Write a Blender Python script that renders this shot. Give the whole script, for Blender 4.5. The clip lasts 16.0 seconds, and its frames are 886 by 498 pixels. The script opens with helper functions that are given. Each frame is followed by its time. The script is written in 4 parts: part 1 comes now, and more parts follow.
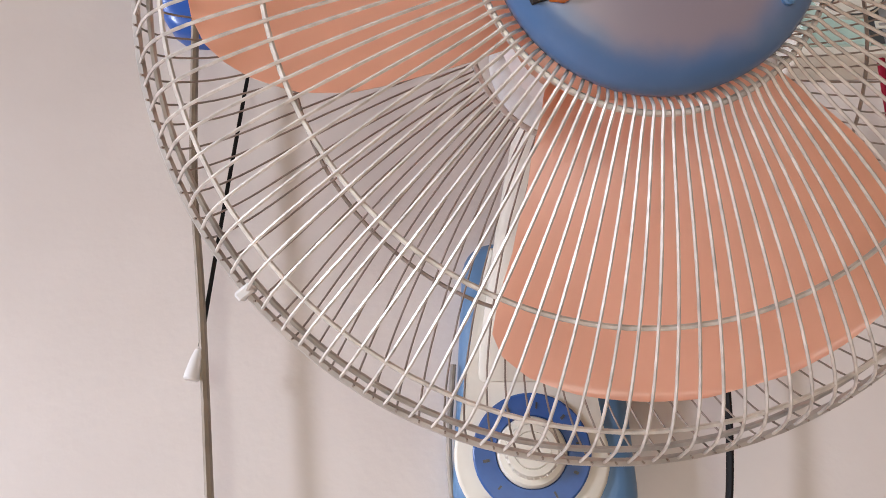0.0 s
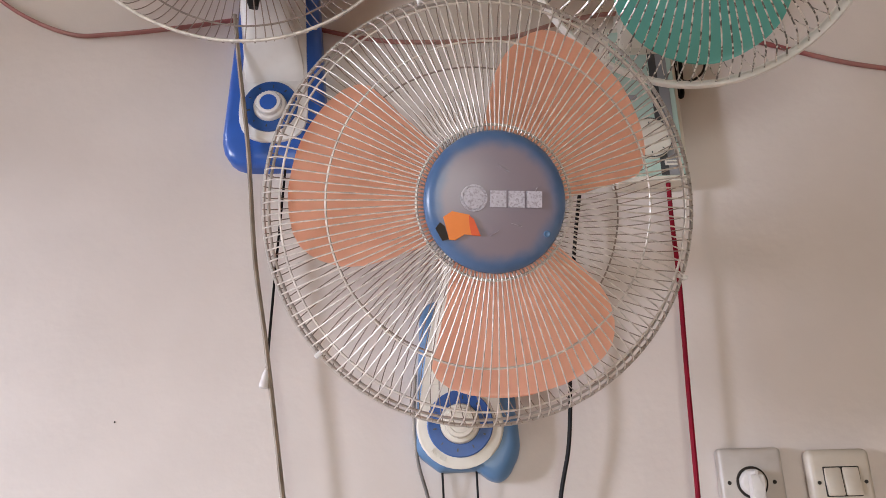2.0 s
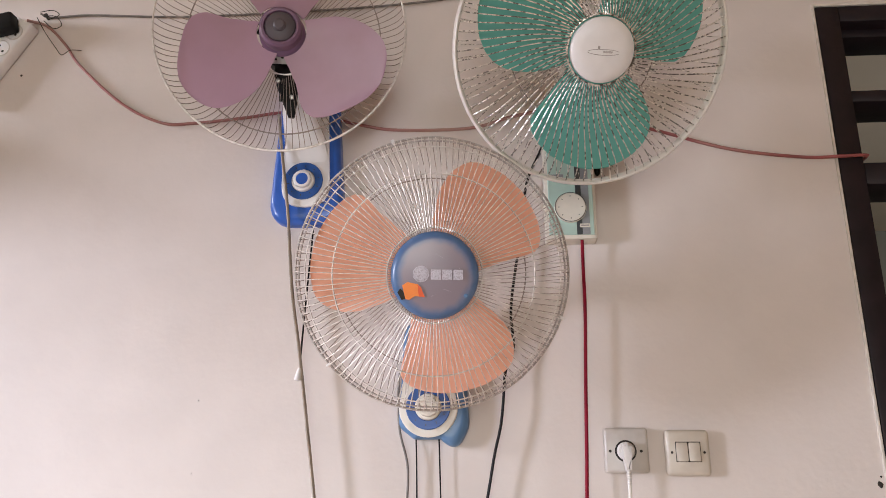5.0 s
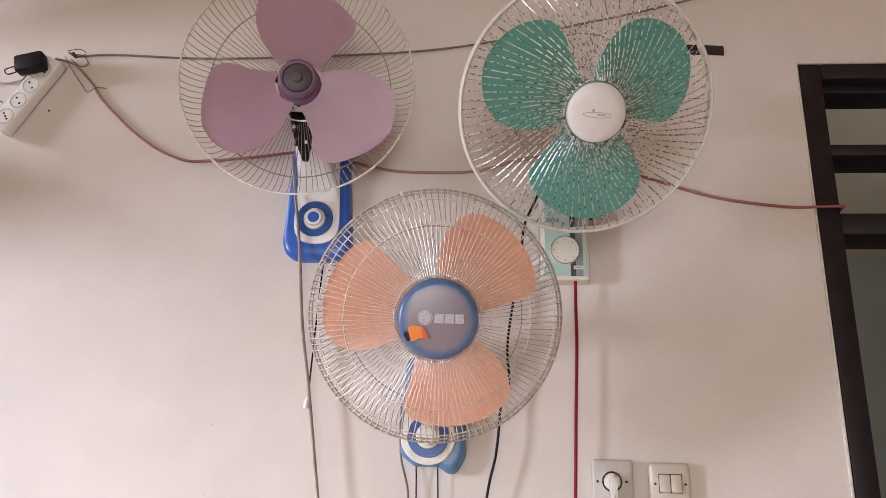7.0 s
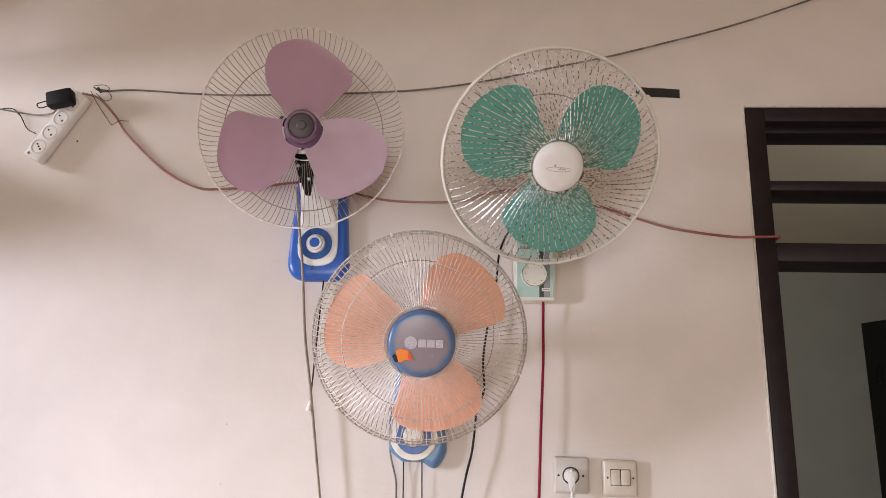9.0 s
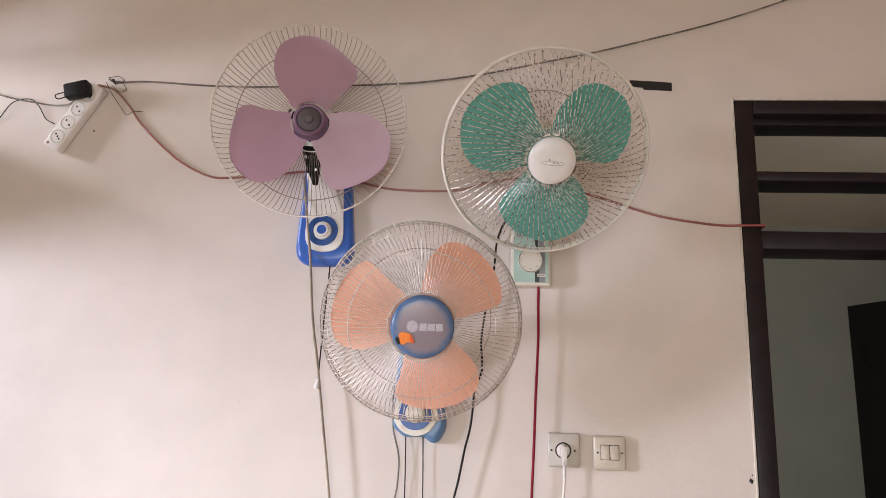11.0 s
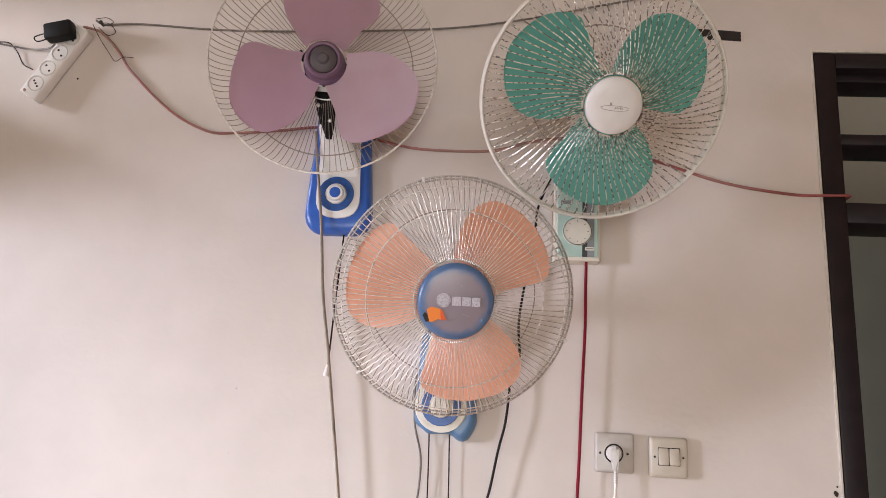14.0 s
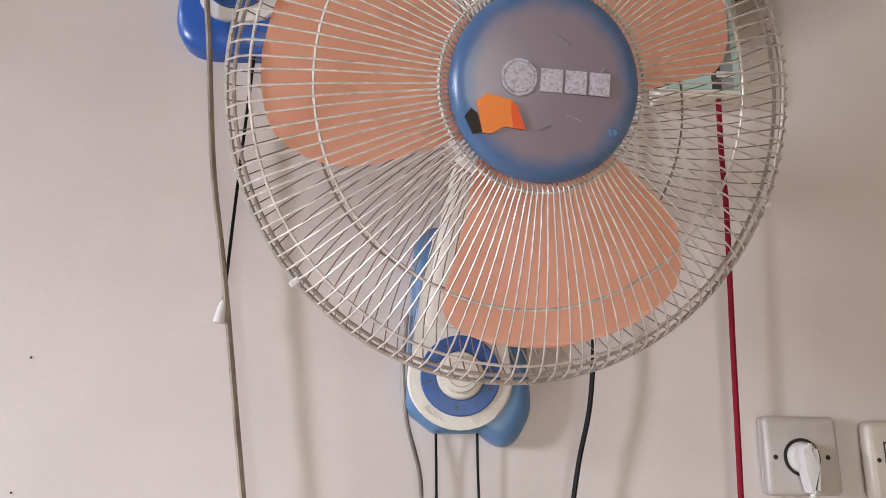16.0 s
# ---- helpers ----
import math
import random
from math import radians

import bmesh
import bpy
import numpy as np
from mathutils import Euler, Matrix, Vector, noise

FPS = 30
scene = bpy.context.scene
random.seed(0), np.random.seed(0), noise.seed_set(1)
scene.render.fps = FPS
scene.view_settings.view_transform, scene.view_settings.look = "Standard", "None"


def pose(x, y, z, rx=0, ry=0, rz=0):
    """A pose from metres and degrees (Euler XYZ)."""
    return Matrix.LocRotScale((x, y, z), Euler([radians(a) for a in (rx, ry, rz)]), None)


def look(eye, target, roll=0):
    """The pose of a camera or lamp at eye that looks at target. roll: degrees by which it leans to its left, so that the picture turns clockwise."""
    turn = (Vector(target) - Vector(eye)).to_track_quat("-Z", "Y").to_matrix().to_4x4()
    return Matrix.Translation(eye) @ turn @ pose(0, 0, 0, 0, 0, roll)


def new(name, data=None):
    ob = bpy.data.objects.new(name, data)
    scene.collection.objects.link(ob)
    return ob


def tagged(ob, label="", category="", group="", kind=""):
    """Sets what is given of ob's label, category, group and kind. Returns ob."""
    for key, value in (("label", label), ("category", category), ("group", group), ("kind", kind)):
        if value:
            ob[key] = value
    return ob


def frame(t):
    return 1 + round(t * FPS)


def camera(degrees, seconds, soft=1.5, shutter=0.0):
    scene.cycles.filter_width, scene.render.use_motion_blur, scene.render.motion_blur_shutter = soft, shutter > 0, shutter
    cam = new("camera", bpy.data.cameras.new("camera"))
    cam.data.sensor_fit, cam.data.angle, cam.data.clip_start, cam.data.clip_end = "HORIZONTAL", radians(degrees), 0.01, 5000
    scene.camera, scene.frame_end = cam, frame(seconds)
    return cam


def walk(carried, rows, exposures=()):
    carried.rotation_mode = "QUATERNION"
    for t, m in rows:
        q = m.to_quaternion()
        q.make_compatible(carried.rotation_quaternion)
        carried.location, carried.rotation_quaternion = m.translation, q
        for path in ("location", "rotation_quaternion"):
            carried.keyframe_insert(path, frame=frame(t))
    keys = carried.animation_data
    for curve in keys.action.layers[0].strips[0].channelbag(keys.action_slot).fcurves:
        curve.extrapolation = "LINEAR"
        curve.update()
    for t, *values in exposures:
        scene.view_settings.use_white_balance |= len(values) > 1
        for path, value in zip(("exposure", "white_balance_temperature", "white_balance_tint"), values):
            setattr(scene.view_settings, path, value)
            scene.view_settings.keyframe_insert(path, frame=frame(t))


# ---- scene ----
cam = camera(59.5, 16.0, soft=0.7)
PATH = [
    (0, (-0.3594, -0.6039, 1.4770), (-0.4642, 1.2660, 2.1789), 0.61),
    (0.5, (-0.3185, -0.7031, 1.4581), (-0.4205, 1.1605, 2.1767), 0.48),
    (1, (-0.2942, -0.8228, 1.4170), (-0.3496, 1.0284, 2.1720), 0.01),
    (1.5, (-0.2979, -0.9095, 1.4286), (-0.3461, 0.9634, 2.1284), -0.77),
    (2, (-0.3343, -1.0322, 1.4261), (-0.3503, 0.8588, 2.0769), -1.48),
    (2.5, (-0.3340, -1.1694, 1.4352), (-0.3458, 0.7444, 2.0161), -1.93),
    (3, (-0.3024, -1.2626, 1.4207), (-0.3449, 0.6507, 2.0016), -1.97),
    (3.5, (-0.2854, -1.3327, 1.3962), (-0.3128, 0.5786, 1.9847), -1.76),
    (4, (-0.2137, -1.4229, 1.3909), (-0.3110, 0.4907, 1.9643), -1.15),
    (6.5, (-0.1967, -1.5500, 1.4150), (-0.3229, 0.3523, 2.0196), 0.98),
    (7, (-0.2036, -1.6160, 1.4249), (-0.3265, 0.2866, 2.0291), 1.24),
    (7.5, (-0.1962, -1.7135, 1.4357), (-0.3126, 0.1906, 2.0364), 1.37),
    (8, (-0.1825, -1.7802, 1.4475), (-0.2988, 0.1260, 2.0413), 1.52),
    (8.5, (-0.1794, -1.8338, 1.4706), (-0.2872, 0.0833, 2.0299), 1.51),
    (9, (-0.1675, -1.8759, 1.4749), (-0.2758, 0.0485, 2.0085), 1.50),
    (11.5, (-0.1546, -1.9841, 1.4770), (-0.2765, -0.0416, 1.9373), 1.87),
    (12, (-0.1753, -1.9867, 1.4888), (-0.3001, -0.0419, 1.9382), 2.16),
    (12.5, (-0.1902, -1.9727, 1.4767), (-0.3214, -0.0314, 1.9395), 2.44),
    (13, (-0.1971, -1.9494, 1.4768), (-0.3375, -0.0092, 1.9416), 2.64),
    (13.5, (-0.2084, -1.8702, 1.4724), (-0.3473, 0.0695, 1.9398), 2.76),
    (14, (-0.2231, -1.6951, 1.4680), (-0.3594, 0.2429, 1.9433), 2.86),
    (14.5, (-0.2336, -1.4977, 1.4551), (-0.3464, 0.4392, 1.9407), 2.59),
    (15, (-0.2562, -1.2838, 1.4910), (-0.3801, 0.6623, 1.9355), 1.99),
    (15.5, (-0.3452, -1.0816, 1.4960), (-0.3670, 0.8675, 1.9437), 0.94),
    (16, (-0.3812, -0.8447, 1.4560), (-0.2959, 1.0864, 1.9693), 0.39),
]
walk(cam, [(t, look(eye, target, roll)) for t, eye, target, roll in PATH],
     exposures=[(0.0, -0.25, 6200, 7), (0.5, -0.42, 6200, 7), (1.5, -0.38, 6250, 8), (2.5, -0.33, 6220, 8), (3.5, -0.28, 6220, 9), (5.0, -0.19, 6280, 9), (6.5, -0.18, 6300, 9), (8.0, -0.10, 6330, 9), (9.5, -0.09, 6360, 9),
                (13.0, -0.09, 6340, 9), (14.0, -0.17, 6320, 9), (15.0, -0.32, 6300, 8), (16.0, -0.40, 6180, 6)])

# ---- world, sun and large lights ----
world = bpy.data.worlds.new("world")
scene.world = world
world.use_nodes = True
wn = world.node_tree.nodes
sky = wn.new("ShaderNodeTexSky")
sky.sky_type = "NISHITA"
sky.sun_disc = False
sky.sun_elevation, sky.sun_rotation = radians(50), radians(-90)
world.node_tree.links.new(sky.outputs[0], wn["Background"].inputs[0])
wn["Background"].inputs[1].default_value = 0.1
scene.view_settings.exposure = 0.0


def area_lamp(name, eye, target, sx, sy, watts, colour):
    lamp = bpy.data.lights.new(name, "AREA")
    lamp.shape, lamp.size, lamp.size_y = "RECTANGLE", sx, sy
    lamp.energy, lamp.color = watts, colour
    ob = new(name, lamp)
    ob.matrix_world = look(eye, target)
    return ob


# daylight outside the low west opening and the small vent above it; added fills from the south and in the next room
area_lamp("west_door_daylight", (-4.2, -2.2, 1.62), (-0.6, -0.1, 1.5), 0.5, 0.8, 155, (0.885, 0.875, 1.0))
area_lamp("west_vent_daylight", (-4.5, -0.95, 2.72), (-1.2, 0.0, 2.33), 0.8, 1.2, 450, (0.95, 0.93, 1.0))
# added fill from behind the camera, no window is known there
area_lamp("south_fill_light", (-0.4, -4.5, 1.3), (-0.3, 0.0, 1.9), 2.0, 1.3, 86, (1.0, 0.97, 0.89))
# added fill that sets the next room's brightness
area_lamp("next_room_fill", (3.1, 1.2, 1.8), (1.0, 2.6, 1.6), 0.9, 1.2, 15, (0.95, 0.98, 1.0))


# ---- materials ----
def material(name, colour, rough=0.5, metal=0.0, vary=0.1, scale=30.0, bump=0.0, bump_scale=200.0, stain_or_glint=0.0, stain_or_glint_colour=(0.2, 0.16, 0.12), stain_or_glint_scale=6.0, stain_or_glint_cut=(0.5, 0.75), **more):
    """A principled surface with fine variation of tone, larger stains or painted reflections, and a fine relief."""
    m = bpy.data.materials.new(name)
    m.use_nodes = True
    nt = m.node_tree
    n, link = nt.nodes, nt.links.new
    p = n["Principled BSDF"]
    p.inputs["Roughness"].default_value = rough
    p.inputs["Metallic"].default_value = metal
    for key, value in more.items():
        p.inputs[key.replace("_", " ")].default_value = value
    geo = n.new("ShaderNodeNewGeometry")
    grain = n.new("ShaderNodeTexNoise")
    grain.inputs["Scale"].default_value, grain.inputs["Detail"].default_value = scale, 6
    link(geo.outputs["Position"], grain.inputs["Vector"])
    ramp = n.new("ShaderNodeMapRange")
    ramp.inputs[1].default_value, ramp.inputs[2].default_value = 0.3, 0.7
    ramp.inputs[3].default_value, ramp.inputs[4].default_value = 1 - vary, 1 + vary
    link(grain.outputs[0], ramp.inputs[0])
    tone = n.new("ShaderNodeMix")
    tone.data_type, tone.blend_type = "RGBA", "MULTIPLY"
    tone.inputs[0].default_value = 1.0
    tone.inputs[6].default_value = (*colour, 1)
    link(ramp.outputs[0], tone.inputs[7])
    last = tone.outputs[2]
    if stain_or_glint:
        blot = n.new("ShaderNodeTexNoise")
        blot.inputs["Scale"].default_value, blot.inputs["Detail"].default_value = stain_or_glint_scale, 8
        link(geo.outputs["Position"], blot.inputs["Vector"])
        cut = n.new("ShaderNodeMapRange")
        cut.inputs[1].default_value, cut.inputs[2].default_value = stain_or_glint_cut
        cut.inputs[3].default_value, cut.inputs[4].default_value = 0.0, stain_or_glint
        link(blot.outputs[0], cut.inputs[0])
        stain_or_glint_mix = n.new("ShaderNodeMix")
        stain_or_glint_mix.data_type = "RGBA"
        link(cut.outputs[0], stain_or_glint_mix.inputs[0])
        link(last, stain_or_glint_mix.inputs[6])
        stain_or_glint_mix.inputs[7].default_value = (*stain_or_glint_colour, 1)
        last = stain_or_glint_mix.outputs[2]
        gloss = n.new("ShaderNodeMath")
        gloss.operation = "MULTIPLY_ADD"
        gloss.inputs[1].default_value, gloss.inputs[2].default_value = 0.35, rough
        link(cut.outputs[0], gloss.inputs[0])
        link(gloss.outputs[0], p.inputs["Roughness"])
    link(last, p.inputs["Base Color"])
    if bump:
        fine = n.new("ShaderNodeTexNoise")
        fine.inputs["Scale"].default_value, fine.inputs["Detail"].default_value = bump_scale, 4
        link(geo.outputs["Position"], fine.inputs["Vector"])
        b = n.new("ShaderNodeBump")
        b.inputs["Strength"].default_value, b.inputs["Distance"].default_value = bump, 0.002
        link(fine.outputs[0], b.inputs["Height"])
        link(b.outputs[0], p.inputs["Normal"])
    return m


def see_through(m, share, colour):
    """Lets part of the light through a thin plastic, scattered."""
    nt = m.node_tree
    out, p = nt.nodes["Material Output"], nt.nodes["Principled BSDF"]
    t = nt.nodes.new("ShaderNodeBsdfTranslucent")
    t.inputs[0].default_value = (*colour, 1)
    mix = nt.nodes.new("ShaderNodeMixShader")
    mix.inputs[0].default_value = share
    nt.links.new(p.outputs[0], mix.inputs[1])
    nt.links.new(t.outputs[0], mix.inputs[2])
    nt.links.new(mix.outputs[0], out.inputs[0])
    return m


M_WALL = material("cream_wall_paint", (0.648, 0.592, 0.566), 0.55, vary=0.03, scale=9, bump=0.3, bump_scale=60, stain_or_glint=0.16, stain_or_glint_colour=(0.52, 0.44, 0.38), stain_or_glint_scale=2.2)
# tan of the unseen side walls, chosen for a warm ambient bounce
M_SIDE = material("tan_bounce_wall", (0.52, 0.39, 0.28), 0.6, vary=0.04, scale=3)
M_PLASTER = material("pale_plaster_edge", (0.6, 0.56, 0.5), 0.8, vary=0.12, scale=60, bump=0.4, bump_scale=150)
# unseen ceiling and floor, tinted to bounce warm light onto the upper wall
M_CEIL = material("warm_bounce_ceiling", (0.82, 0.68, 0.52), 0.8, vary=0.03, scale=3)
M_FLOOR = material("warm_bounce_floor", (0.44, 0.32, 0.23), 0.3, vary=0.06, scale=5)
M_FRAME = material("dark_brown_stained_wood", (0.012, 0.007, 0.010), 0.5, Specular_IOR_Level=0.3, vary=0.3, scale=25, bump=0.2, bump_scale=90)
M_NEXT = material("grey_green_wall_paint", (0.42, 0.40, 0.34), 0.7, vary=0.05, scale=3, stain_or_glint=0.1, stain_or_glint_scale=2)
M_BLACK_WOOD = material("black_stained_wood", (0.006, 0.005, 0.006), 0.5, vary=0.2, scale=20)
M_TAPE = material("black_tape", (0.012, 0.012, 0.014), 0.45, vary=0.2, scale=80, bump=0.2)
M_BLACK = material("black_plastic", (0.008, 0.008, 0.009), 0.6, Specular_IOR_Level=0.2, vary=0.2, scale=60)
M_DARK = material("dark_hole", (0.02, 0.016, 0.013), 0.7, vary=0.2)
# pale patches in the grey are painted reflections on the cable
M_GREYCABLE = material("grey_cable_pale_glints", (0.145, 0.13, 0.12), 0.55, vary=0.35, scale=40, stain_or_glint=0.8, stain_or_glint_colour=(0.45, 0.40, 0.35), stain_or_glint_scale=9, stain_or_glint_cut=(0.57, 0.66))
M_BEIGECABLE = material("dirty_beige_cable", (0.30, 0.25, 0.20), 0.55, vary=0.25, scale=35, stain_or_glint=0.6, stain_or_glint_colour=(0.16, 0.12, 0.09), stain_or_glint_scale=14)
M_RED = material("faded_red_cable", (0.28, 0.075, 0.075), 0.5, vary=0.25, scale=12, stain_or_glint=0.8, stain_or_glint_colour=(0.38, 0.25, 0.215), stain_or_glint_scale=3.5, stain_or_glint_cut=(0.42, 0.62))
M_DEEPRED = material("deep_red_cable", (0.20, 0.002, 0.018), 0.5, vary=0.15, scale=30, Specular_IOR_Level=0.2)
M_WHITECABLE = material("white_cable", (0.72, 0.70, 0.66), 0.4, vary=0.05)
M_SOCKET = material("aged_ivory_plastic", (0.485, 0.45, 0.425), 0.35, vary=0.05, scale=40, stain_or_glint=0.3, stain_or_glint_colour=(0.32, 0.26, 0.19), stain_or_glint_scale=30)
M_SWITCH = material("yellowed_ivory_plastic", (0.52, 0.47, 0.405), 0.35, vary=0.05, scale=40, stain_or_glint=0.25, stain_or_glint_colour=(0.34, 0.26, 0.17), stain_or_glint_scale=30)
M_WHITE = material("white_plastic", (0.75, 0.74, 0.745), 0.35, vary=0.03, scale=40, stain_or_glint=0.12, stain_or_glint_colour=(0.45, 0.4, 0.34), stain_or_glint_scale=18)
M_PLUG = material("greyed_white_plastic", (0.60, 0.575, 0.56), 0.4, vary=0.05, scale=40, stain_or_glint=0.25, stain_or_glint_colour=(0.38, 0.33, 0.28), stain_or_glint_scale=60)
M_OFFWHITE = material("off_white_plastic", (0.68, 0.65, 0.58), 0.4, vary=0.04, scale=40, stain_or_glint=0.2, stain_or_glint_colour=(0.42, 0.36, 0.28), stain_or_glint_scale=22)
M_BLUE = material("royal_blue_plastic", (0.034, 0.115, 0.46), 0.28, vary=0.06, scale=40)
M_NAVY = material("navy_plastic", (0.026, 0.09, 0.31), 0.35, vary=0.12, scale=60)
M_STEEL_BLUE = material("steel_blue_plastic", (0.095, 0.195, 0.36), 0.35, vary=0.06, scale=40, stain_or_glint=0.15, stain_or_glint_colour=(0.25, 0.26, 0.28), stain_or_glint_scale=18)
M_CAP = material("steel_blue_cap", (0.075, 0.15, 0.31), 0.3, vary=0.06, scale=60, stain_or_glint=0.25, stain_or_glint_colour=(0.3, 0.36, 0.46), stain_or_glint_scale=24)
CAP_CENTRE = (-0.2892, -0.3717, 1.6989)


def tinted_disc(m, centre, radius, soft, colour):
    """A round area on a cap: another colour within a radius, with a soft uneven edge."""
    nt = m.node_tree
    p = nt.nodes["Principled BSDF"]
    under = p.inputs["Base Color"].links[0].from_socket
    geo = nt.nodes.new("ShaderNodeNewGeometry")
    away = nt.nodes.new("ShaderNodeVectorMath")
    away.operation = "DISTANCE"
    away.inputs[1].default_value = centre
    nt.links.new(geo.outputs["Position"], away.inputs[0])
    worn = nt.nodes.new("ShaderNodeTexNoise")
    worn.inputs["Scale"].default_value, worn.inputs["Detail"].default_value = 45, 6
    nt.links.new(geo.outputs["Position"], worn.inputs["Vector"])
    shift = nt.nodes.new("ShaderNodeMath")
    shift.operation = "MULTIPLY_ADD"
    shift.inputs[1].default_value = 0.012
    nt.links.new(worn.outputs[0], shift.inputs[0])
    nt.links.new(away.outputs["Value"], shift.inputs[2])
    cut = nt.nodes.new("ShaderNodeMapRange")
    cut.interpolation_type = "SMOOTHSTEP"
    cut.inputs[1].default_value, cut.inputs[2].default_value = radius - soft + 0.006, radius + soft + 0.006
    cut.inputs[3].default_value, cut.inputs[4].default_value = 1.0, 0.0
    nt.links.new(shift.outputs[0], cut.inputs[0])
    mix = nt.nodes.new("ShaderNodeMix")
    mix.data_type = "RGBA"
    nt.links.new(cut.outputs[0], mix.inputs[0])
    nt.links.new(under, mix.inputs[6])
    mix.inputs[7].default_value = (*colour, 1)
    nt.links.new(mix.outputs[2], p.inputs["Base Color"])


# mauve towards the cap's middle, blue left at its edge
tinted_disc(M_CAP, CAP_CENTRE, 0.054, 0.008, (0.26, 0.22, 0.265))
M_PRINT = material("worn_silver_print", (0.52, 0.50, 0.58), 0.4, vary=0.12, scale=300, stain_or_glint=0.6, stain_or_glint_colour=(0.26, 0.23, 0.28), stain_or_glint_scale=480, stain_or_glint_cut=(0.5, 0.6))
M_GREYPRINT = material("grey_print", (0.35, 0.33, 0.32), 0.5, vary=0.2)
M_STICKER = material("orange_sticker", (0.85, 0.24, 0.03), 0.4, vary=0.08)
M_STRIP = material("red_orange_sticker", (0.75, 0.10, 0.015), 0.4, vary=0.08)
M_ORANGE = see_through(material("translucent_orange_plastic", (0.94, 0.58, 0.44), 0.2, vary=0.05, scale=12, stain_or_glint=0.12, stain_or_glint_colour=(0.6, 0.4, 0.3), stain_or_glint_scale=15), 0.45, (1.0, 0.68, 0.5))
M_PURPLE = see_through(material("translucent_mauve_plastic", (0.52, 0.345, 0.45), 0.35, vary=0.05, scale=10, stain_or_glint=0.35, stain_or_glint_colour=(0.36, 0.25, 0.24), stain_or_glint_scale=11), 0.25, (0.58, 0.37, 0.54))
M_VIOLET = see_through(material("violet_hub_plastic", (0.25, 0.145, 0.27), 0.5, vary=0.05, scale=20), 0.15, (0.3, 0.15, 0.36))
M_COLLAR = material("dark_violet_plastic", (0.17, 0.095, 0.165), 0.5, vary=0.08, scale=30)
M_GREEN = see_through(material("translucent_teal_plastic", (0.165, 0.485, 0.435), 0.3, vary=0.06, scale=14, stain_or_glint=0.12, stain_or_glint_colour=(0.12, 0.3, 0.25), stain_or_glint_scale=15), 0.3, (0.2, 0.65, 0.55))
M_WIRE = material("white_coated_wire", (0.72, 0.69, 0.66), 0.3, metal=0.2, vary=0.1, scale=90, stain_or_glint=0.3, stain_or_glint_colour=(0.35, 0.28, 0.22), stain_or_glint_scale=50)
M_GALV = material("bright_galvanised_wire", (0.70, 0.665, 0.63), 0.48, metal=0.45, vary=0.2, scale=120, stain_or_glint=0.35, stain_or_glint_colour=(0.2, 0.16, 0.13), stain_or_glint_scale=70)
M_DULL = material("dull_grey_rim_wire", (0.50, 0.475, 0.455), 0.4, metal=0.5, vary=0.2, scale=60, stain_or_glint=0.3, stain_or_glint_colour=(0.15, 0.12, 0.1), stain_or_glint_scale=40)
M_GREYWIRE = material("dusty_coated_wire", (0.30, 0.25, 0.22), 0.45, vary=0.15, scale=90, stain_or_glint=0.4, stain_or_glint_colour=(0.25, 0.19, 0.15), stain_or_glint_scale=50)
# dark dashes painted into the chrome stand in for reflections of the dark room
M_CHROME = material("chrome_wire_dark_reflections", (0.80, 0.76, 0.71), 0.3, metal=0.85, vary=0.25, scale=160, stain_or_glint=0.8, stain_or_glint_colour=(0.055, 0.047, 0.04), stain_or_glint_scale=150, stain_or_glint_cut=(0.5, 0.55))
M_RIM = material("white_painted_rim", (0.74, 0.71, 0.67), 0.35, vary=0.05, scale=40, stain_or_glint=0.2, stain_or_glint_colour=(0.45, 0.38, 0.3), stain_or_glint_scale=25)
M_METAL = material("grey_metal", (0.45, 0.43, 0.42), 0.35, metal=0.9, vary=0.1)
M_NUT = material("smoky_nut_plastic", (0.085, 0.07, 0.085), 0.5, vary=0.1)
M_BOX = material("pale_aqua_plastic", (0.42, 0.58, 0.53), 0.35, vary=0.04, scale=40, stain_or_glint=0.12, stain_or_glint_colour=(0.4, 0.42, 0.36), stain_or_glint_scale=20)
M_CHARCOAL = material("charcoal_print", (0.05, 0.055, 0.06), 0.4, vary=0.1)
M_GREYBAND = material("grey_print_band", (0.26, 0.27, 0.29), 0.4, vary=0.06)


# ---- building helpers ----
def thing(name, at, label, category, group="", kind=""):
    ob = new(name)
    ob.empty_display_size = 0.02
    ob.location = at
    return tagged(ob, label, category, group, kind)


def place_under(ob, parent):
    """Parents an object that is given in world coordinates."""
    ob.parent = parent
    if parent.parent is None:
        ob.matrix_parent_inverse = Matrix.Translation(-parent.location)
    return ob


def finish(bm, name, mat, smooth=True):
    bmesh.ops.recalc_face_normals(bm, faces=bm.faces)
    me = bpy.data.meshes.new(name)
    bm.to_mesh(me)
    bm.free()
    me.materials.append(mat)
    if smooth:
        me.shade_smooth()
        me.set_sharp_from_angle(angle=radians(35))
    return me


def part(name, bm, mat, parent, label="", smooth=True):
    """Links a bmesh, in world coordinates, as one mesh under a thing or a part."""
    ob = new(name, finish(bm, name, mat, smooth))
    place_under(ob, parent)
    return tagged(ob, label)


def lone(name, bm, mat, label, category, group="", kind="", smooth=True):
    """A thing of a single mesh, in world coordinates."""
    return tagged(new(name, finish(bm, name, mat, smooth)), label, category, group, kind)


